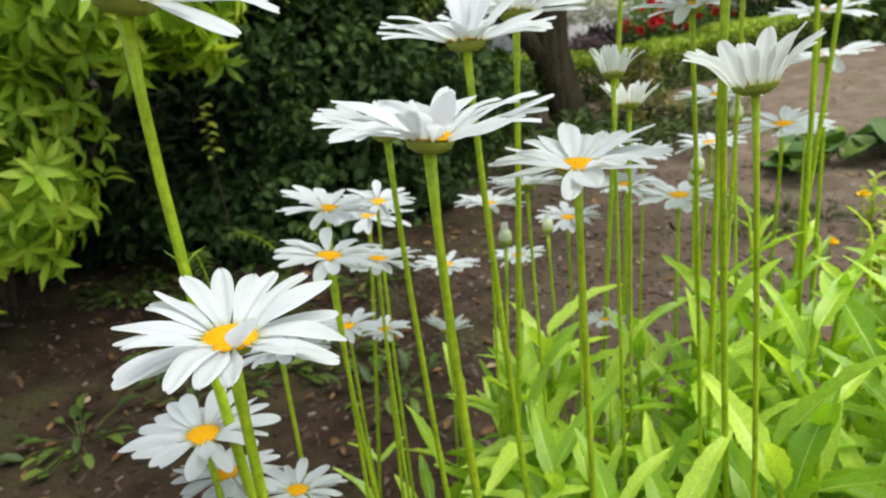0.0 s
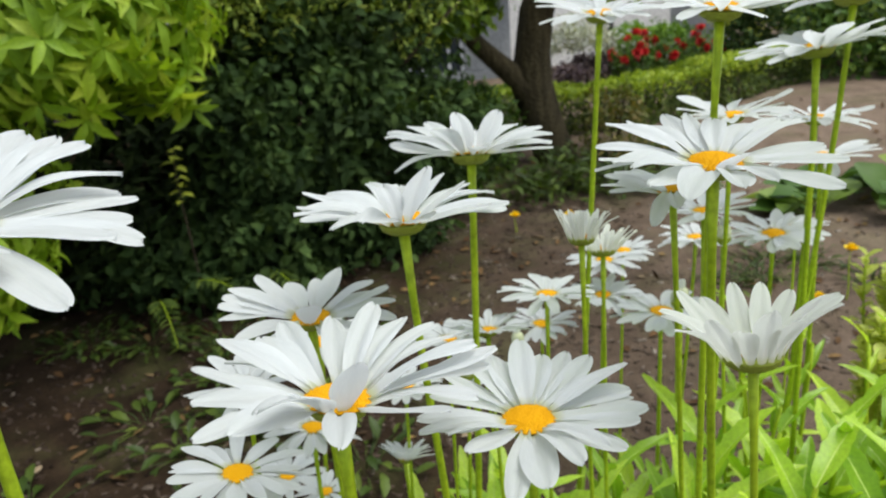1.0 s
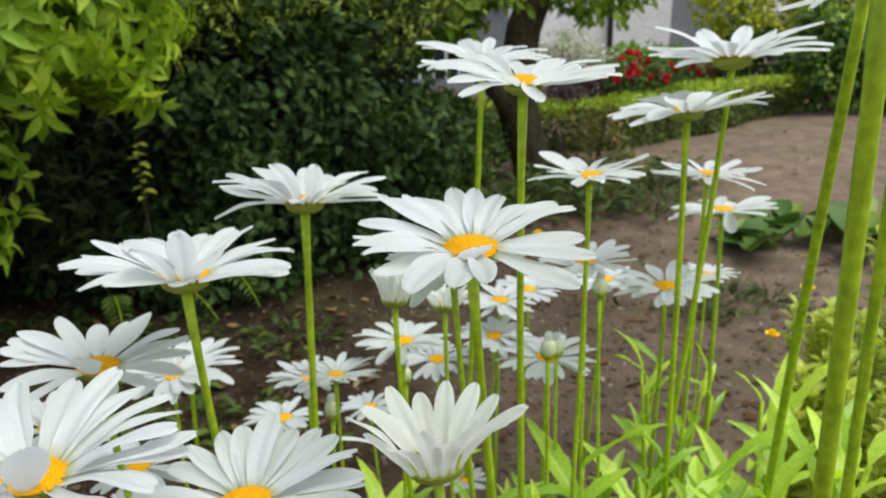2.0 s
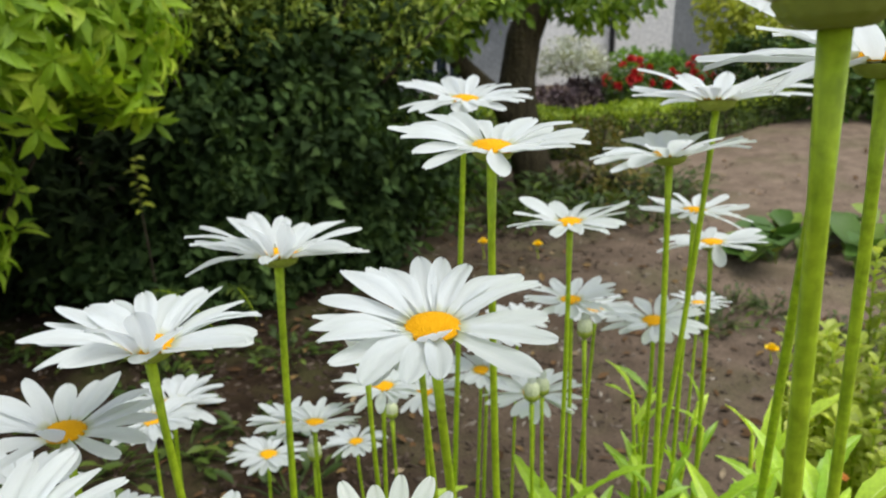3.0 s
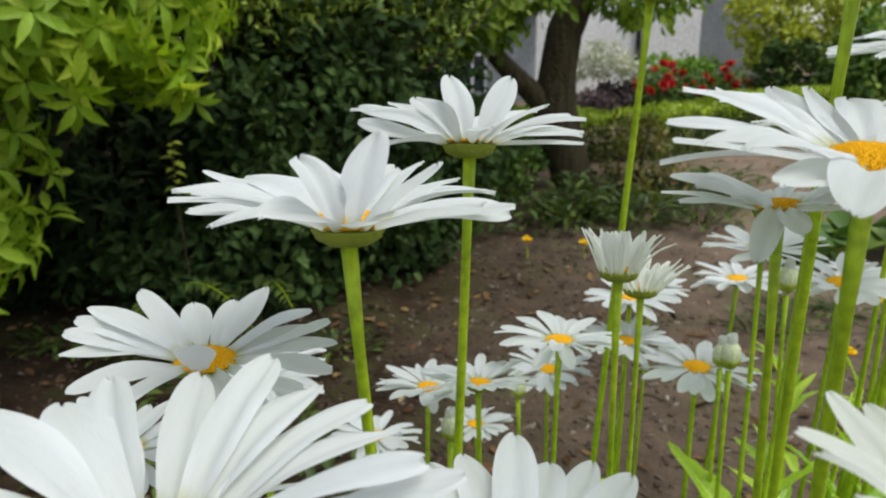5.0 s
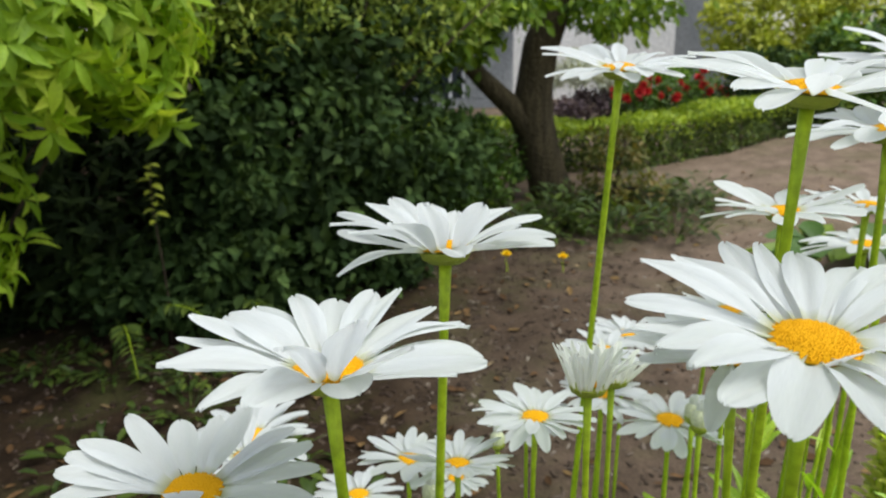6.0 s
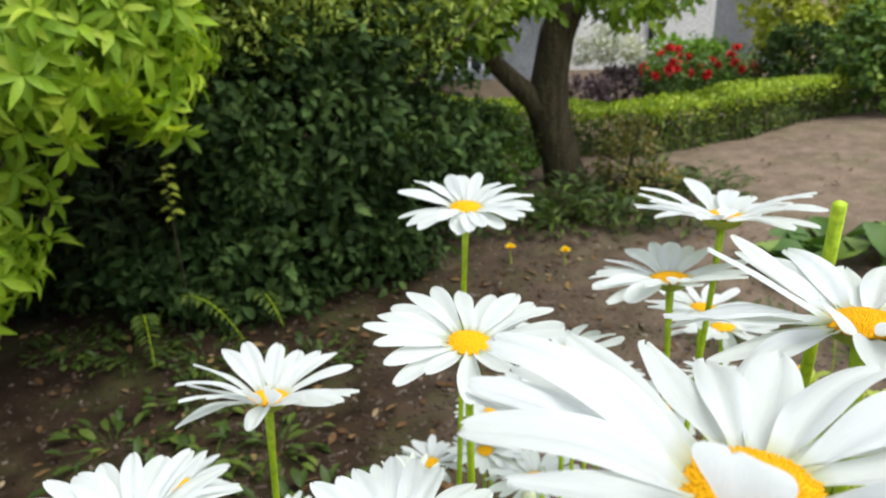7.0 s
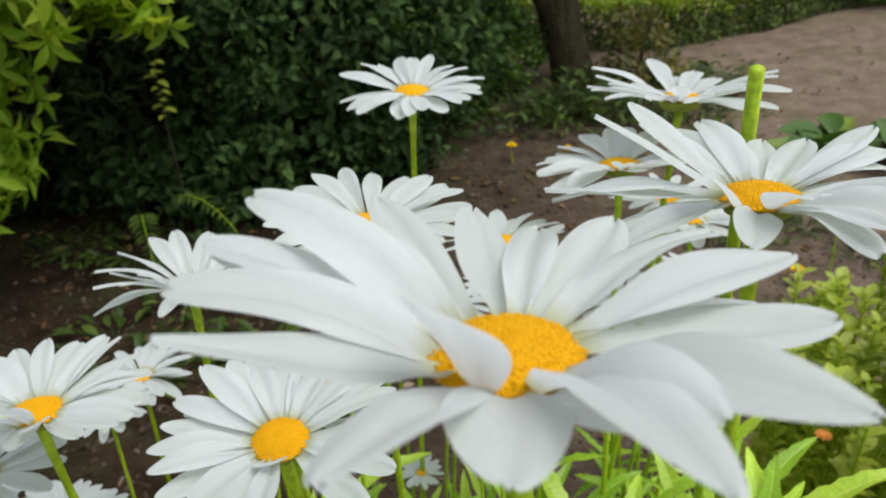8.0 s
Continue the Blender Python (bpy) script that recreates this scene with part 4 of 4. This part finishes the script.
def daisy(kind, head, n, size, cup, petals, base, special=(), fine=False, leaves=3, thick=None, start=None, sprigs=(), petal_list=(), filled=True):
    """A whole flowering stem. special: (turn from the front towards the right, lift, length share) of petals that stand out.
    petal_list: (turn, lift, length in mm) of each petal of a flower seen well; gaps between them are filled."""
    COUNT[0] += 1
    rng = random.Random(COUNT[0] * 7 + 1)
    bz = ground_z(*base) - 0.01
    root = Vector((base[0], base[1], bz))
    label = {"open": "white daisy with spread petals and orange-yellow disc on tall stem", "cup": "half-open creamy white daisy with upright cupped petals on a tall stem", "bud": "closed pale daisy bud on a thin green stem"}[kind]
    ob = thing("daisy", root, label, "flower", "daisies")
    ob["petals"] = petals
    r, f, n = frame_of(n)
    local = Vector(head) - root
    R = size / 2
    thick = thick or (min(0.0026, max(0.0016, 0.023 * size)) if kind != "bud" else 0.0018)
    rd = R * (0.235 if kind == "open" else 0.33)
    foot = local - n * rd * 0.5 if kind != "bud" else local - n * 0.012
    curve = stem_curve(foot, n, (0, 0, 0))
    taper = np.linspace(thick * 1.15, thick * 0.85, 16)
    taper[-1] = thick * 1.2
    part("stem", mesh_from("stem", *tube(curve, taper, 10, 0.05)), STEM, ob)
    turn = Matrix((r, f, n)).transposed().to_4x4()
    at = Matrix.Translation(local) @ turn
    bud = at @ Matrix.Diagonal((0.62, 0.62, 0.7, 1))
    if kind == "bud":
        verts, faces = tube([(0, 0, z) for z in (-0.013, -0.008, 0.0, 0.008, 0.013)], [0.004, 0.0085, 0.0105, 0.0095, 0.005], 12, 0.04)
        part("bud", mesh_from("bud", verts, faces), BUD, ob, m=bud)
        verts, faces = tube([(0, 0, z) for z in (-0.0135, -0.0095, -0.006, -0.003)], [0.0045, 0.0088, 0.0102, 0.0106], 14, 0.05)
        part("calyx", mesh_from("calyx", verts, faces), CALYX, ob, m=bud)
        for k in range(9):
            a = k * 0.698
            m = bud @ Matrix.Rotation(a, 4, "Z") @ Matrix.Translation((0, 0.0055, 0.006)) @ Matrix.Rotation(radians(96), 4, "X") @ Matrix.Diagonal((0.028, 0.016, 0.012, 1))
            part("petal", CREAM_PETALS[k % 8], None, ob, m=m)
    else:
        part("calyx", CALYX_MESH, CALYX, ob, m=at @ Matrix.Translation((0, 0, -rd * 0.06)) @ Matrix.Diagonal((rd * 0.88, rd * 0.88, rd * 0.9, 1)))
        part("disc", DISC_FINE if fine else DISC_MESH, DISC, ob, m=at @ Matrix.Rotation(rng.random() * 6, 4, "Z") @ Matrix.Diagonal((rd * (0.5 if kind == "cup" else 1.0),) * 2 + (rd * 0.9, 1)))
        taken = [s[0] for s in special]
        first = start if start is not None else rng.uniform(0, 18)
        petal_list, look_of = sorted(petal_list), "cup" if kind == "cup" else fine
        for az, lift, long in petal_list:
            special_one(ob, at, rd, az, lift, long / 1000, rng, look_of, rng.randrange(2), R)
        for (a0, l0, m0), (a1, l1, m1) in zip(petal_list, [*petal_list[1:], *((a + 360, b, c) for a, b, c in petal_list[:1])]):
            fill = 0 if not filled or max(l0, l1) > 36 and a1 - a0 < 50 else int((a1 - a0) / 18 - 0.4)
            for k in range(fill):
                s = (k + 1) / (fill + 1)
                special_one(ob, at, rd, a0 + (a1 - a0) * s + rng.gauss(0, 2), min(25, l0 + (l1 - l0) * s) + rng.gauss(0, 4) - 2, (m0 + (m1 - m0) * s) / 1000 * rng.uniform(0.88, 1.0), rng, look_of, 0, R)
        for k in range(0 if petal_list else petals):
            az = first + k * 360 / petals + rng.gauss(0, 3.2)
            if any(abs((az - s + 180) % 360 - 180) < 200 / petals for s in taken):
                continue
            lift = cup + rng.gauss(0, 10 if kind == "cup" else 5.5) + (5 if k % 2 else -2)
            long = (R - rd * 0.8) * rng.uniform(0.9, 1.06) * (0.96 if k % 2 else 1.0)
            special_one(ob, at, rd, az, lift, long, rng, look_of, k % 2)
        for az, lift, share in special:
            special_one(ob, at, rd, az, lift, (R - rd * 0.8) * share, rng, fine, 1)
    for s, az, length in sprigs:
        place_leaf(ob, Vector(curve[int(s * 15)]), radians(az), radians(65), length, rng)
    for k in range(leaves):
        s = rng.uniform(0.08, 0.5)
        q = Vector(curve[int(s * 15)])
        place_leaf(ob, q, rng.uniform(0, 6.28), radians(rng.uniform(25, 60)), rng.uniform(0.05, 0.1) * (1.2 - s), rng)
    return ob


def special_one(ob, at, rd, az, lift, long, rng, fine, row, reach=None):
    a = radians(az)
    # turned so that 0 points to the front and 90 to the right
    spin = Matrix.Rotation(-a, 4, "Z")
    wide = rd * (1.6 + 40 / ob["petals"]) * rng.uniform(0.78, 1.12) * (0.5 if fine == "cup" else 1)
    kinds = CREAM_PETALS if fine == "cup" else FINE_PETALS if fine else PETALS
    k = rng.randrange(8)
    if reach:   # a petal of known direction: its tip lies where the lift says
        wide = (0.8 if fine == "cup" else 0.70) * reach * (1.3 if long < 0.75 * reach else 1) * rng.uniform(0.86, 1.14)
        lift -= math.degrees(math.atan(TAILS[k + (20 if fine else 0)]))
    m = at @ spin @ Matrix.Translation((0, rd * 0.88, -rd * (0.22 if fine == "cup" else 0.08) + 0.001 * row)) @ Matrix.Rotation(radians(lift), 4, "X") @ Matrix.Rotation(radians(rng.gauss(0, 9)), 4, "Y") @ Matrix.Diagonal((wide, long, long, 1))
    part("petal", kinds[k], None, ob, m=m)


daisy("open", (-0.189, 0.188, 0.762), (0.12, 0.09, 0.99), 0.113, 24, 20, (-0.14, 0.26), fine=True, thick=0.0028, petal_list=[(-173, 21, 46), (-149, 21, 46), (-121, 4, 45), (-114, 21, 46), (-54, 0, 45), (-24, 23, 46), (-21, 38, 26), (4, 13, 45), (19, 66, 25), (46, 19, 46), (87, 19, 48), (88, 25, 53), (91, 31, 47), (134, 24, 46), (166, 30, 47)])
daisy("open", (-0.115, 0.197, 0.739), (-0.00, 0.01, 1.00), 0.095, 6, 22, (-0.08, 0.27), fine=True, petal_list=[(-156, 13, 38), (-138, 9, 38), (-126, 1, 38), (-72, 12, 38), (-49, 24, 39), (-37, 18, 38), (-17, -8, 38), (14, 14, 38), (78, 9, 38), (103, -2, 38), (104, 23, 39), (105, 3, 38), (133, 15, 38), (147, 14, 38), (174, 24, 39)])
daisy("cup", (-0.041, 0.163, 0.778), (-0.08, 0.10, 0.99), 0.068, 52, 15, (0.03, 0.24), fine=True, filled=False, petal_list=[(-173, 34, 26), (-150, 44, 28), (-128, 38, 27), (-98, 46, 28), (-76, 40, 27), (-52, 55, 28), (-30, 48, 26), (-8, 60, 28), (14, 52, 26), (36, 58, 28), (58, 46, 27), (84, 40, 28), (104, 30, 29), (126, 38, 26), (146, 36, 28), (166, 46, 27)])
daisy("open", (-0.159, 0.295, 0.801), (0.02, 0.08, 1.00), 0.113, 21, 21, (-0.10, 0.35), fine=True, thick=0.0024, petal_list=[(-111, 19, 46), (-103, 11, 45), (-55, 18, 46), (-16, 14, 45), (-9, 34, 47), (15, 41, 48), (18, 14, 29), (33, 31, 47), (69, 11, 45), (115, 9, 45), (119, 11, 45), (136, 15, 45), (153, 22, 46), (165, 19, 46)])
daisy("open", (-0.112, 0.399, 0.813), (0.02, 0.18, 0.98), 0.115, 23, 22, (-0.14, 0.48), fine=True, petal_list=[(-175, 26, 47), (-150, 31, 47), (-133, 27, 47), (-108, 21, 47), (-78, 18, 46), (-60, -9, 46), (-51, 14, 46), (4, 5, 46), (-14, 33, 44), (16, 34, 44), (56, 12, 46), (102, 2, 46), (112, 19, 46), (135, 24, 47), (154, 22, 47)])
daisy("open", (-0.021, 0.243, 0.828), (-0.01, -0.12, 0.99), 0.104, 8, 23, (0.07, 0.36), fine=True, petal_list=[(-176, 14, 42), (-156, 9, 41), (-129, 18, 42), (-113, -6, 41), (-109, 10, 41), (-61, 16, 42), (-51, 7, 41), (-12, 12, 42), (2, 46, 16), (1, 13, 42), (51, -4, 41), (70, 3, 42), (110, 15, 42), (137, 7, 41), (158, 8, 41)])
daisy("open", (-0.027, 0.275, 0.809), (-0.05, 0.14, 0.99), 0.069, 12, 21, (0.04, 0.36), [(-35, -22, 1.1)])
daisy("open", (0.020, 0.561, 0.891), (0.04, -0.09, 1.00), 0.114, 4, 30, (-0.00, 0.66), leaves=3, petal_list=[(-178, 13, 46), (-166, 12, 46), (-149, 7, 45), (-130, 12, 46), (-91, 17, 46), (-76, -5, 45), (-42, -1, 45), (-25, 11, 46), (1, 3, 45), (11, 9, 45), (42, 9, 45), (72, 9, 45), (100, 12, 46), (131, 11, 46), (147, 9, 45), (166, 17, 46)])
daisy("open", (0.013, 0.317, 0.891), (0.06, -0.08, 0.99), 0.098, 5, 22, (0.05, 0.39), leaves=3, petal_list=[(-176, 5, 39), (-158, 13, 39), (-138, 12, 39), (-108, 9, 39), (-89, 11, 43), (-71, 12, 39), (-45, -4, 39), (-2, -1, 39), (18, 21, 40), (115, 15, 39), (133, 10, 39), (146, 13, 39), (164, 4, 39), (-26, 16, 39), (40, 16, 39), (66, 14, 39)])
daisy("open", (0.085, 0.452, 0.814), (-0.07, 0.04, 1.00), 0.088, 12, 18, (0.09, 0.51))
daisy("open", (0.168, 0.490, 0.854), (-0.05, 0.11, 0.99), 0.122, 12, 21, (0.21, 0.54), leaves=3, petal_list=[(-163, 13, 49), (-144, 7, 49), (-141, 1, 48), (-68, 6, 49), (-61, -8, 48), (84, 3, 48), (97, 10, 49), (130, 15, 49), (148, 15, 49), (176, 18, 49), (-32, 15, 48), (-8, 19, 46), (18, 18, 47), (42, 14, 48), (64, 9, 48)])
daisy("open", (0.215, 0.523, 0.891), (0.02, 0.16, 0.99), 0.138, 12, 23, (0.18, 0.59))
daisy("open", (0.063, 0.124, 0.954), (-0.04, 0.06, 1.00), 0.122, 10, 21, (0.18, 0.25), fine=True, filled=False, thick=0.003, sprigs=[(0.6, 100, 0.03), (0.5, 200, 0.07), (0.45, 60, 0.06)], petal_list=[(-176, 8, 49), (-152, 18, 49), (-133, 14, 49), (-117, 29, 51), (-107, 20, 50), (-103, 26, 50), (-86, 23, 50), (-63, 26, 50), (-29, 59, 30), (-23, 24, 50), (-3, 16, 32), (21, 20, 49), (31, 23, 36), (44, 19, 49), (92, 4, 48), (107, 12, 49), (113, -6, 48), (128, 8, 49), (150, 7, 49), (168, 2, 48)])
daisy("open", (0.157, 0.242, 0.934), (-0.06, 0.04, 1.00), 0.115, 15, 18, (0.24, 0.32), fine=True, thick=0.003, sprigs=[(0.62, 80, 0.035), (0.7, 250, 0.03), (0.5, 200, 0.05)], petal_list=[(-176, 17, 46), (-148, 21, 47), (-132, 37, 48), (-108, 33, 52), (-97, 2, 58), (-97, 5, 61), (-71, -9, 46), (-59, 45, 27), (-23, 2, 30), (0, 28, 31), (10, 6, 46), (13, 15, 46), (108, -1, 46), (110, 8, 46), (117, 18, 46), (142, 7, 46), (158, 5, 46)])
daisy("open", (-0.323, 0.200, 0.840), (0.24, 0.00, 0.97), 0.142, 13, 19, (-0.262, 0.20), fine=True, thick=0.0032, sprigs=[(0.86, 280, 0.016), (0.8, 100, 0.014)], petal_list=[(-165, 25, 58), (-151, 15, 57), (-134, 21, 58), (-62, 8, 56), (-40, 14, 56), (-22, 24, 56), (-4, 22, 56), (8, -1, 56), (20, 22, 56), (44, 14, 40), (59, -7, 56), (75, 12, 57), (140, 16, 57), (143, 7, 57), (155, 27, 58), (168, 27, 58)])
daisy("open", (-0.278, 0.106, 0.704), (0.10, -0.04, 0.99), 0.095, 10, 20, (-0.29, 0.23), fine=True, thick=0.0027, petal_list=[(-164, 19, 38), (-143, 18, 38), (-127, 12, 38), (-122, 5, 38), (-95, 6, 38), (-45, -2, 38), (-37, 25, 39), (-13, 8, 38), (14, 11, 38), (31, 53, 23), (55, 10, 25), (70, 1, 38), (104, -11, 38), (121, 0, 38), (122, 23, 39), (145, 20, 38), (166, 15, 38), (179, 14, 38)])
daisy("open", (-0.332, 0.197, 0.605), (0.04, 0.01, 1.00), 0.085, 6, 23, (-0.28, 0.21))
daisy("open", (-0.258, 0.273, 0.678), (0.15, 0.01, 0.99), 0.073, 5, 23, (-0.22, 0.35))
daisy("open", (-0.214, 0.307, 0.748), (0.06, 0.01, 1.00), 0.096, 15, 20, (-0.17, 0.36), leaves=3, filled=False, petal_list=[(-180, 10, 38), (-158, 9, 38), (-131, 23, 39), (-103, 22, 39), (-94, 18, 39), (-84, 15, 39), (-76, 8, 38), (-45, 6, 38), (6, 49, 23), (131, 4, 38), (135, 14, 38), (163, 21, 39), (-22, 3, 37), (28, 6, 37), (55, 6, 38), (78, 4, 38), (100, 9, 38), (114, 16, 38)])
daisy("open", (-0.253, 0.566, 0.620), (0.02, 0.02, 1.00), 0.097, 6, 23, (-0.31, 0.67))
daisy("open", (-0.264, 0.342, 0.691), (0.14, 0.02, 0.99), 0.071, 8, 21, (-0.25, 0.31))
daisy("open", (-0.236, 0.473, 0.658), (0.12, -0.11, 0.99), 0.070, 8, 23, (-0.23, 0.47))
daisy("open", (-0.236, 0.386, 0.633), (0.12, 0.06, 0.99), 0.071, 6, 23, (-0.22, 0.37))
daisy("open", (-0.278, 0.470, 0.539), (0.01, 0.01, 1.00), 0.064, 6, 23, (-0.26, 0.46))
daisy("open", (-0.240, 0.422, 0.554), (-0.00, 0.03, 1.00), 0.049, 6, 21, (-0.25, 0.44))
daisy("open", (-0.182, 0.567, 0.478), (0.11, 0.41, 0.91), 0.063, 28, 21, (-0.15, 0.60))
daisy("open", (-0.305, 0.298, 0.605), (-0.01, 0.11, 0.99), 0.076, 8, 23, (-0.29, 0.29))
daisy("open", (-0.332, 0.220, 0.562), (0.03, 0.02, 1.00), 0.066, 6, 23, (-0.32, 0.19))
daisy("open", (-0.299, 0.250, 0.522), (0.13, 0.12, 0.98), 0.065, 6, 23, (-0.26, 0.23))
daisy("open", (-0.175, 0.587, 0.548), (0.05, 0.11, 0.99), 0.080, 6, 23, (-0.19, 0.58))
daisy("open", (-0.091, 0.616, 0.540), (-0.03, 0.09, 1.00), 0.066, 6, 23, (-0.05, 0.62))
daisy("open", (-0.132, 0.490, 0.641), (0.07, 0.10, 0.99), 0.069, 8, 23, (-0.14, 0.48))
daisy("open", (-0.104, 0.437, 0.670), (0.03, 0.19, 0.98), 0.069, 8, 28, (-0.08, 0.43))
daisy("open", (-0.053, 0.461, 0.685), (0.04, 0.09, 1.00), 0.077, 6, 23, (-0.06, 0.46))
daisy("open", (-0.017, 0.679, 0.560), (0.02, -0.01, 1.00), 0.085, 6, 23, (0.00, 0.72))
daisy("open", (0.041, 0.632, 0.608), (-0.01, -0.04, 1.00), 0.078, 6, 23, (0.02, 0.62))
daisy("open", (0.051, 0.661, 0.636), (-0.01, -0.02, 1.00), 0.084, 6, 21, (0.03, 0.61))
daisy("open", (0.096, 0.738, 0.618), (-0.02, -0.03, 1.00), 0.080, 6, 21, (0.08, 0.72))
daisy("open", (0.115, 0.561, 0.711), (-0.03, 0.03, 1.00), 0.088, 8, 21, (0.13, 0.56))
daisy("open", (0.195, 0.762, 0.618), (-0.03, 0.04, 1.00), 0.096, 8, 21, (0.16, 0.77))
daisy("open", (0.214, 0.617, 0.663), (-0.10, -0.04, 0.99), 0.102, 6, 22, (0.25, 0.72))
daisy("open", (0.323, 0.764, 0.620), (-0.05, 0.11, 0.99), 0.076, 6, 21, (0.30, 0.73))
daisy("open", (0.090, 0.596, 0.599), (-0.02, -0.00, 1.00), 0.101, 6, 23, (0.08, 0.58))
daisy("open", (0.238, 0.599, 0.781), (0.02, 0.06, 1.00), 0.101, 6, 21, (0.28, 0.69))
daisy("open", (0.288, 0.667, 0.728), (-0.03, 0.13, 0.99), 0.113, 6, 18, (0.34, 0.74), [(0, -55, 0.55)])
daisy("open", (0.008, 0.608, 0.451), (0.01, -0.00, 1.00), 0.051, 6, 18, (-0.01, 0.61))
daisy("cup", (-0.056, 0.338, 0.769), (0.05, 0.19, 0.98), 0.052, 64, 28, (-0.01, 0.44))
daisy("cup", (-0.023, 0.409, 0.736), (0.05, 0.22, 0.97), 0.059, 50, 24, (0.01, 0.51))
daisy("bud", (-0.117, 0.509, 0.600), (0.00, 0.00, 1.00), 0.020, 10, 21, (-0.15, 0.50))
daisy("bud", (0.069, 0.495, 0.657), (0.00, 0.00, 1.00), 0.020, 10, 21, (0.09, 0.51))
daisy("bud", (0.089, 0.551, 0.631), (0.00, 0.00, 1.00), 0.020, 10, 21, (0.11, 0.57))
daisy("bud", (0.121, 0.531, 0.697), (0.00, 0.00, 1.00), 0.020, 10, 21, (0.15, 0.51))
daisy("bud", (-0.053, 0.625, 0.570), (0.00, 0.00, 1.00), 0.020, 10, 21, (-0.03, 0.59))


# the cut stem that stands among the flowers
def cut_stem():
    base, tip = np.array((0.305, 0.556)), np.array((0.170, 0.293, 0.966))
    base = np.array((*base, ground_z(*base) - 0.01))
    ob = thing("cut_stem", tuple(base), "bare green daisy stem cut off at the top", "stem")
    tip = tip - base
    part("stem", mesh_from("stem", *tube(bezier((0, 0, 0), tip * [0.1, 0.1, 0.35], tip * [0.6, 0.6, 0.7], tip, 12), np.linspace(0.0035, 0.003, 12), 10, 0.05)), STEM, ob)


cut_stem()


# ---- leafy shoots among the flower stems ----
def leafy_shoot(x, y, top, seed, leaves=24, size=1.0):
    rng = random.Random(seed)
    z = ground_z(x, y) - 0.01
    ob = thing("leafy_shoot", (x, y, z), "bright green leafy daisy shoot with long toothed leaves", "foliage", "leafy shoots")
    lean = (rng.gauss(0, 0.03), rng.gauss(0, 0.03))
    pts = bezier((0, 0, 0), (0, 0, top * 0.4), (lean[0] * 0.6, lean[1] * 0.6, top * 0.75), (*lean, top), 12)
    part("stem", mesh_from("stem", *tube(pts, np.linspace(0.004, 0.002, 12), 8, 0.05)), STEM, ob)
    for k in range(leaves):
        s = 0.18 + 0.82 * k / (leaves - 1)
        q = Vector(pts[min(11, int(s * 11))])
        length = size * rng.uniform(0.085, 0.145) * (1.15 - 0.45 * s)
        place_leaf(ob, q, k * 2.4 + rng.uniform(-0.4, 0.4), radians(10 + 46 * s + rng.gauss(0, 17)), length, rng)


_g = random.Random(77)
for k in range(40):
    x = _g.uniform(-0.12, 0.30)
    y = _g.uniform(0.26, 0.52)
    leafy_shoot(x, y, 0.405 + 0.15 * min(1, max(0, (x + 0.02) / 0.25)) + _g.gauss(0, 0.03), 300 + k)
for k in range(14):
    leafy_shoot(_g.uniform(-0.24, -0.06), _g.uniform(0.3, 0.62), 0.30 + _g.gauss(0, 0.04), 400 + k, 9)
for k in range(10):
    leafy_shoot(_g.uniform(0.16, 0.34), _g.uniform(0.58, 0.74), 0.49 + _g.gauss(0, 0.04), 450 + k, 12, 0.6)
for k in range(8):
    leafy_shoot(_g.uniform(-0.05, 0.15), _g.uniform(0.55, 0.7), 0.36 + _g.gauss(0, 0.05), 480 + k, 9, 0.7)
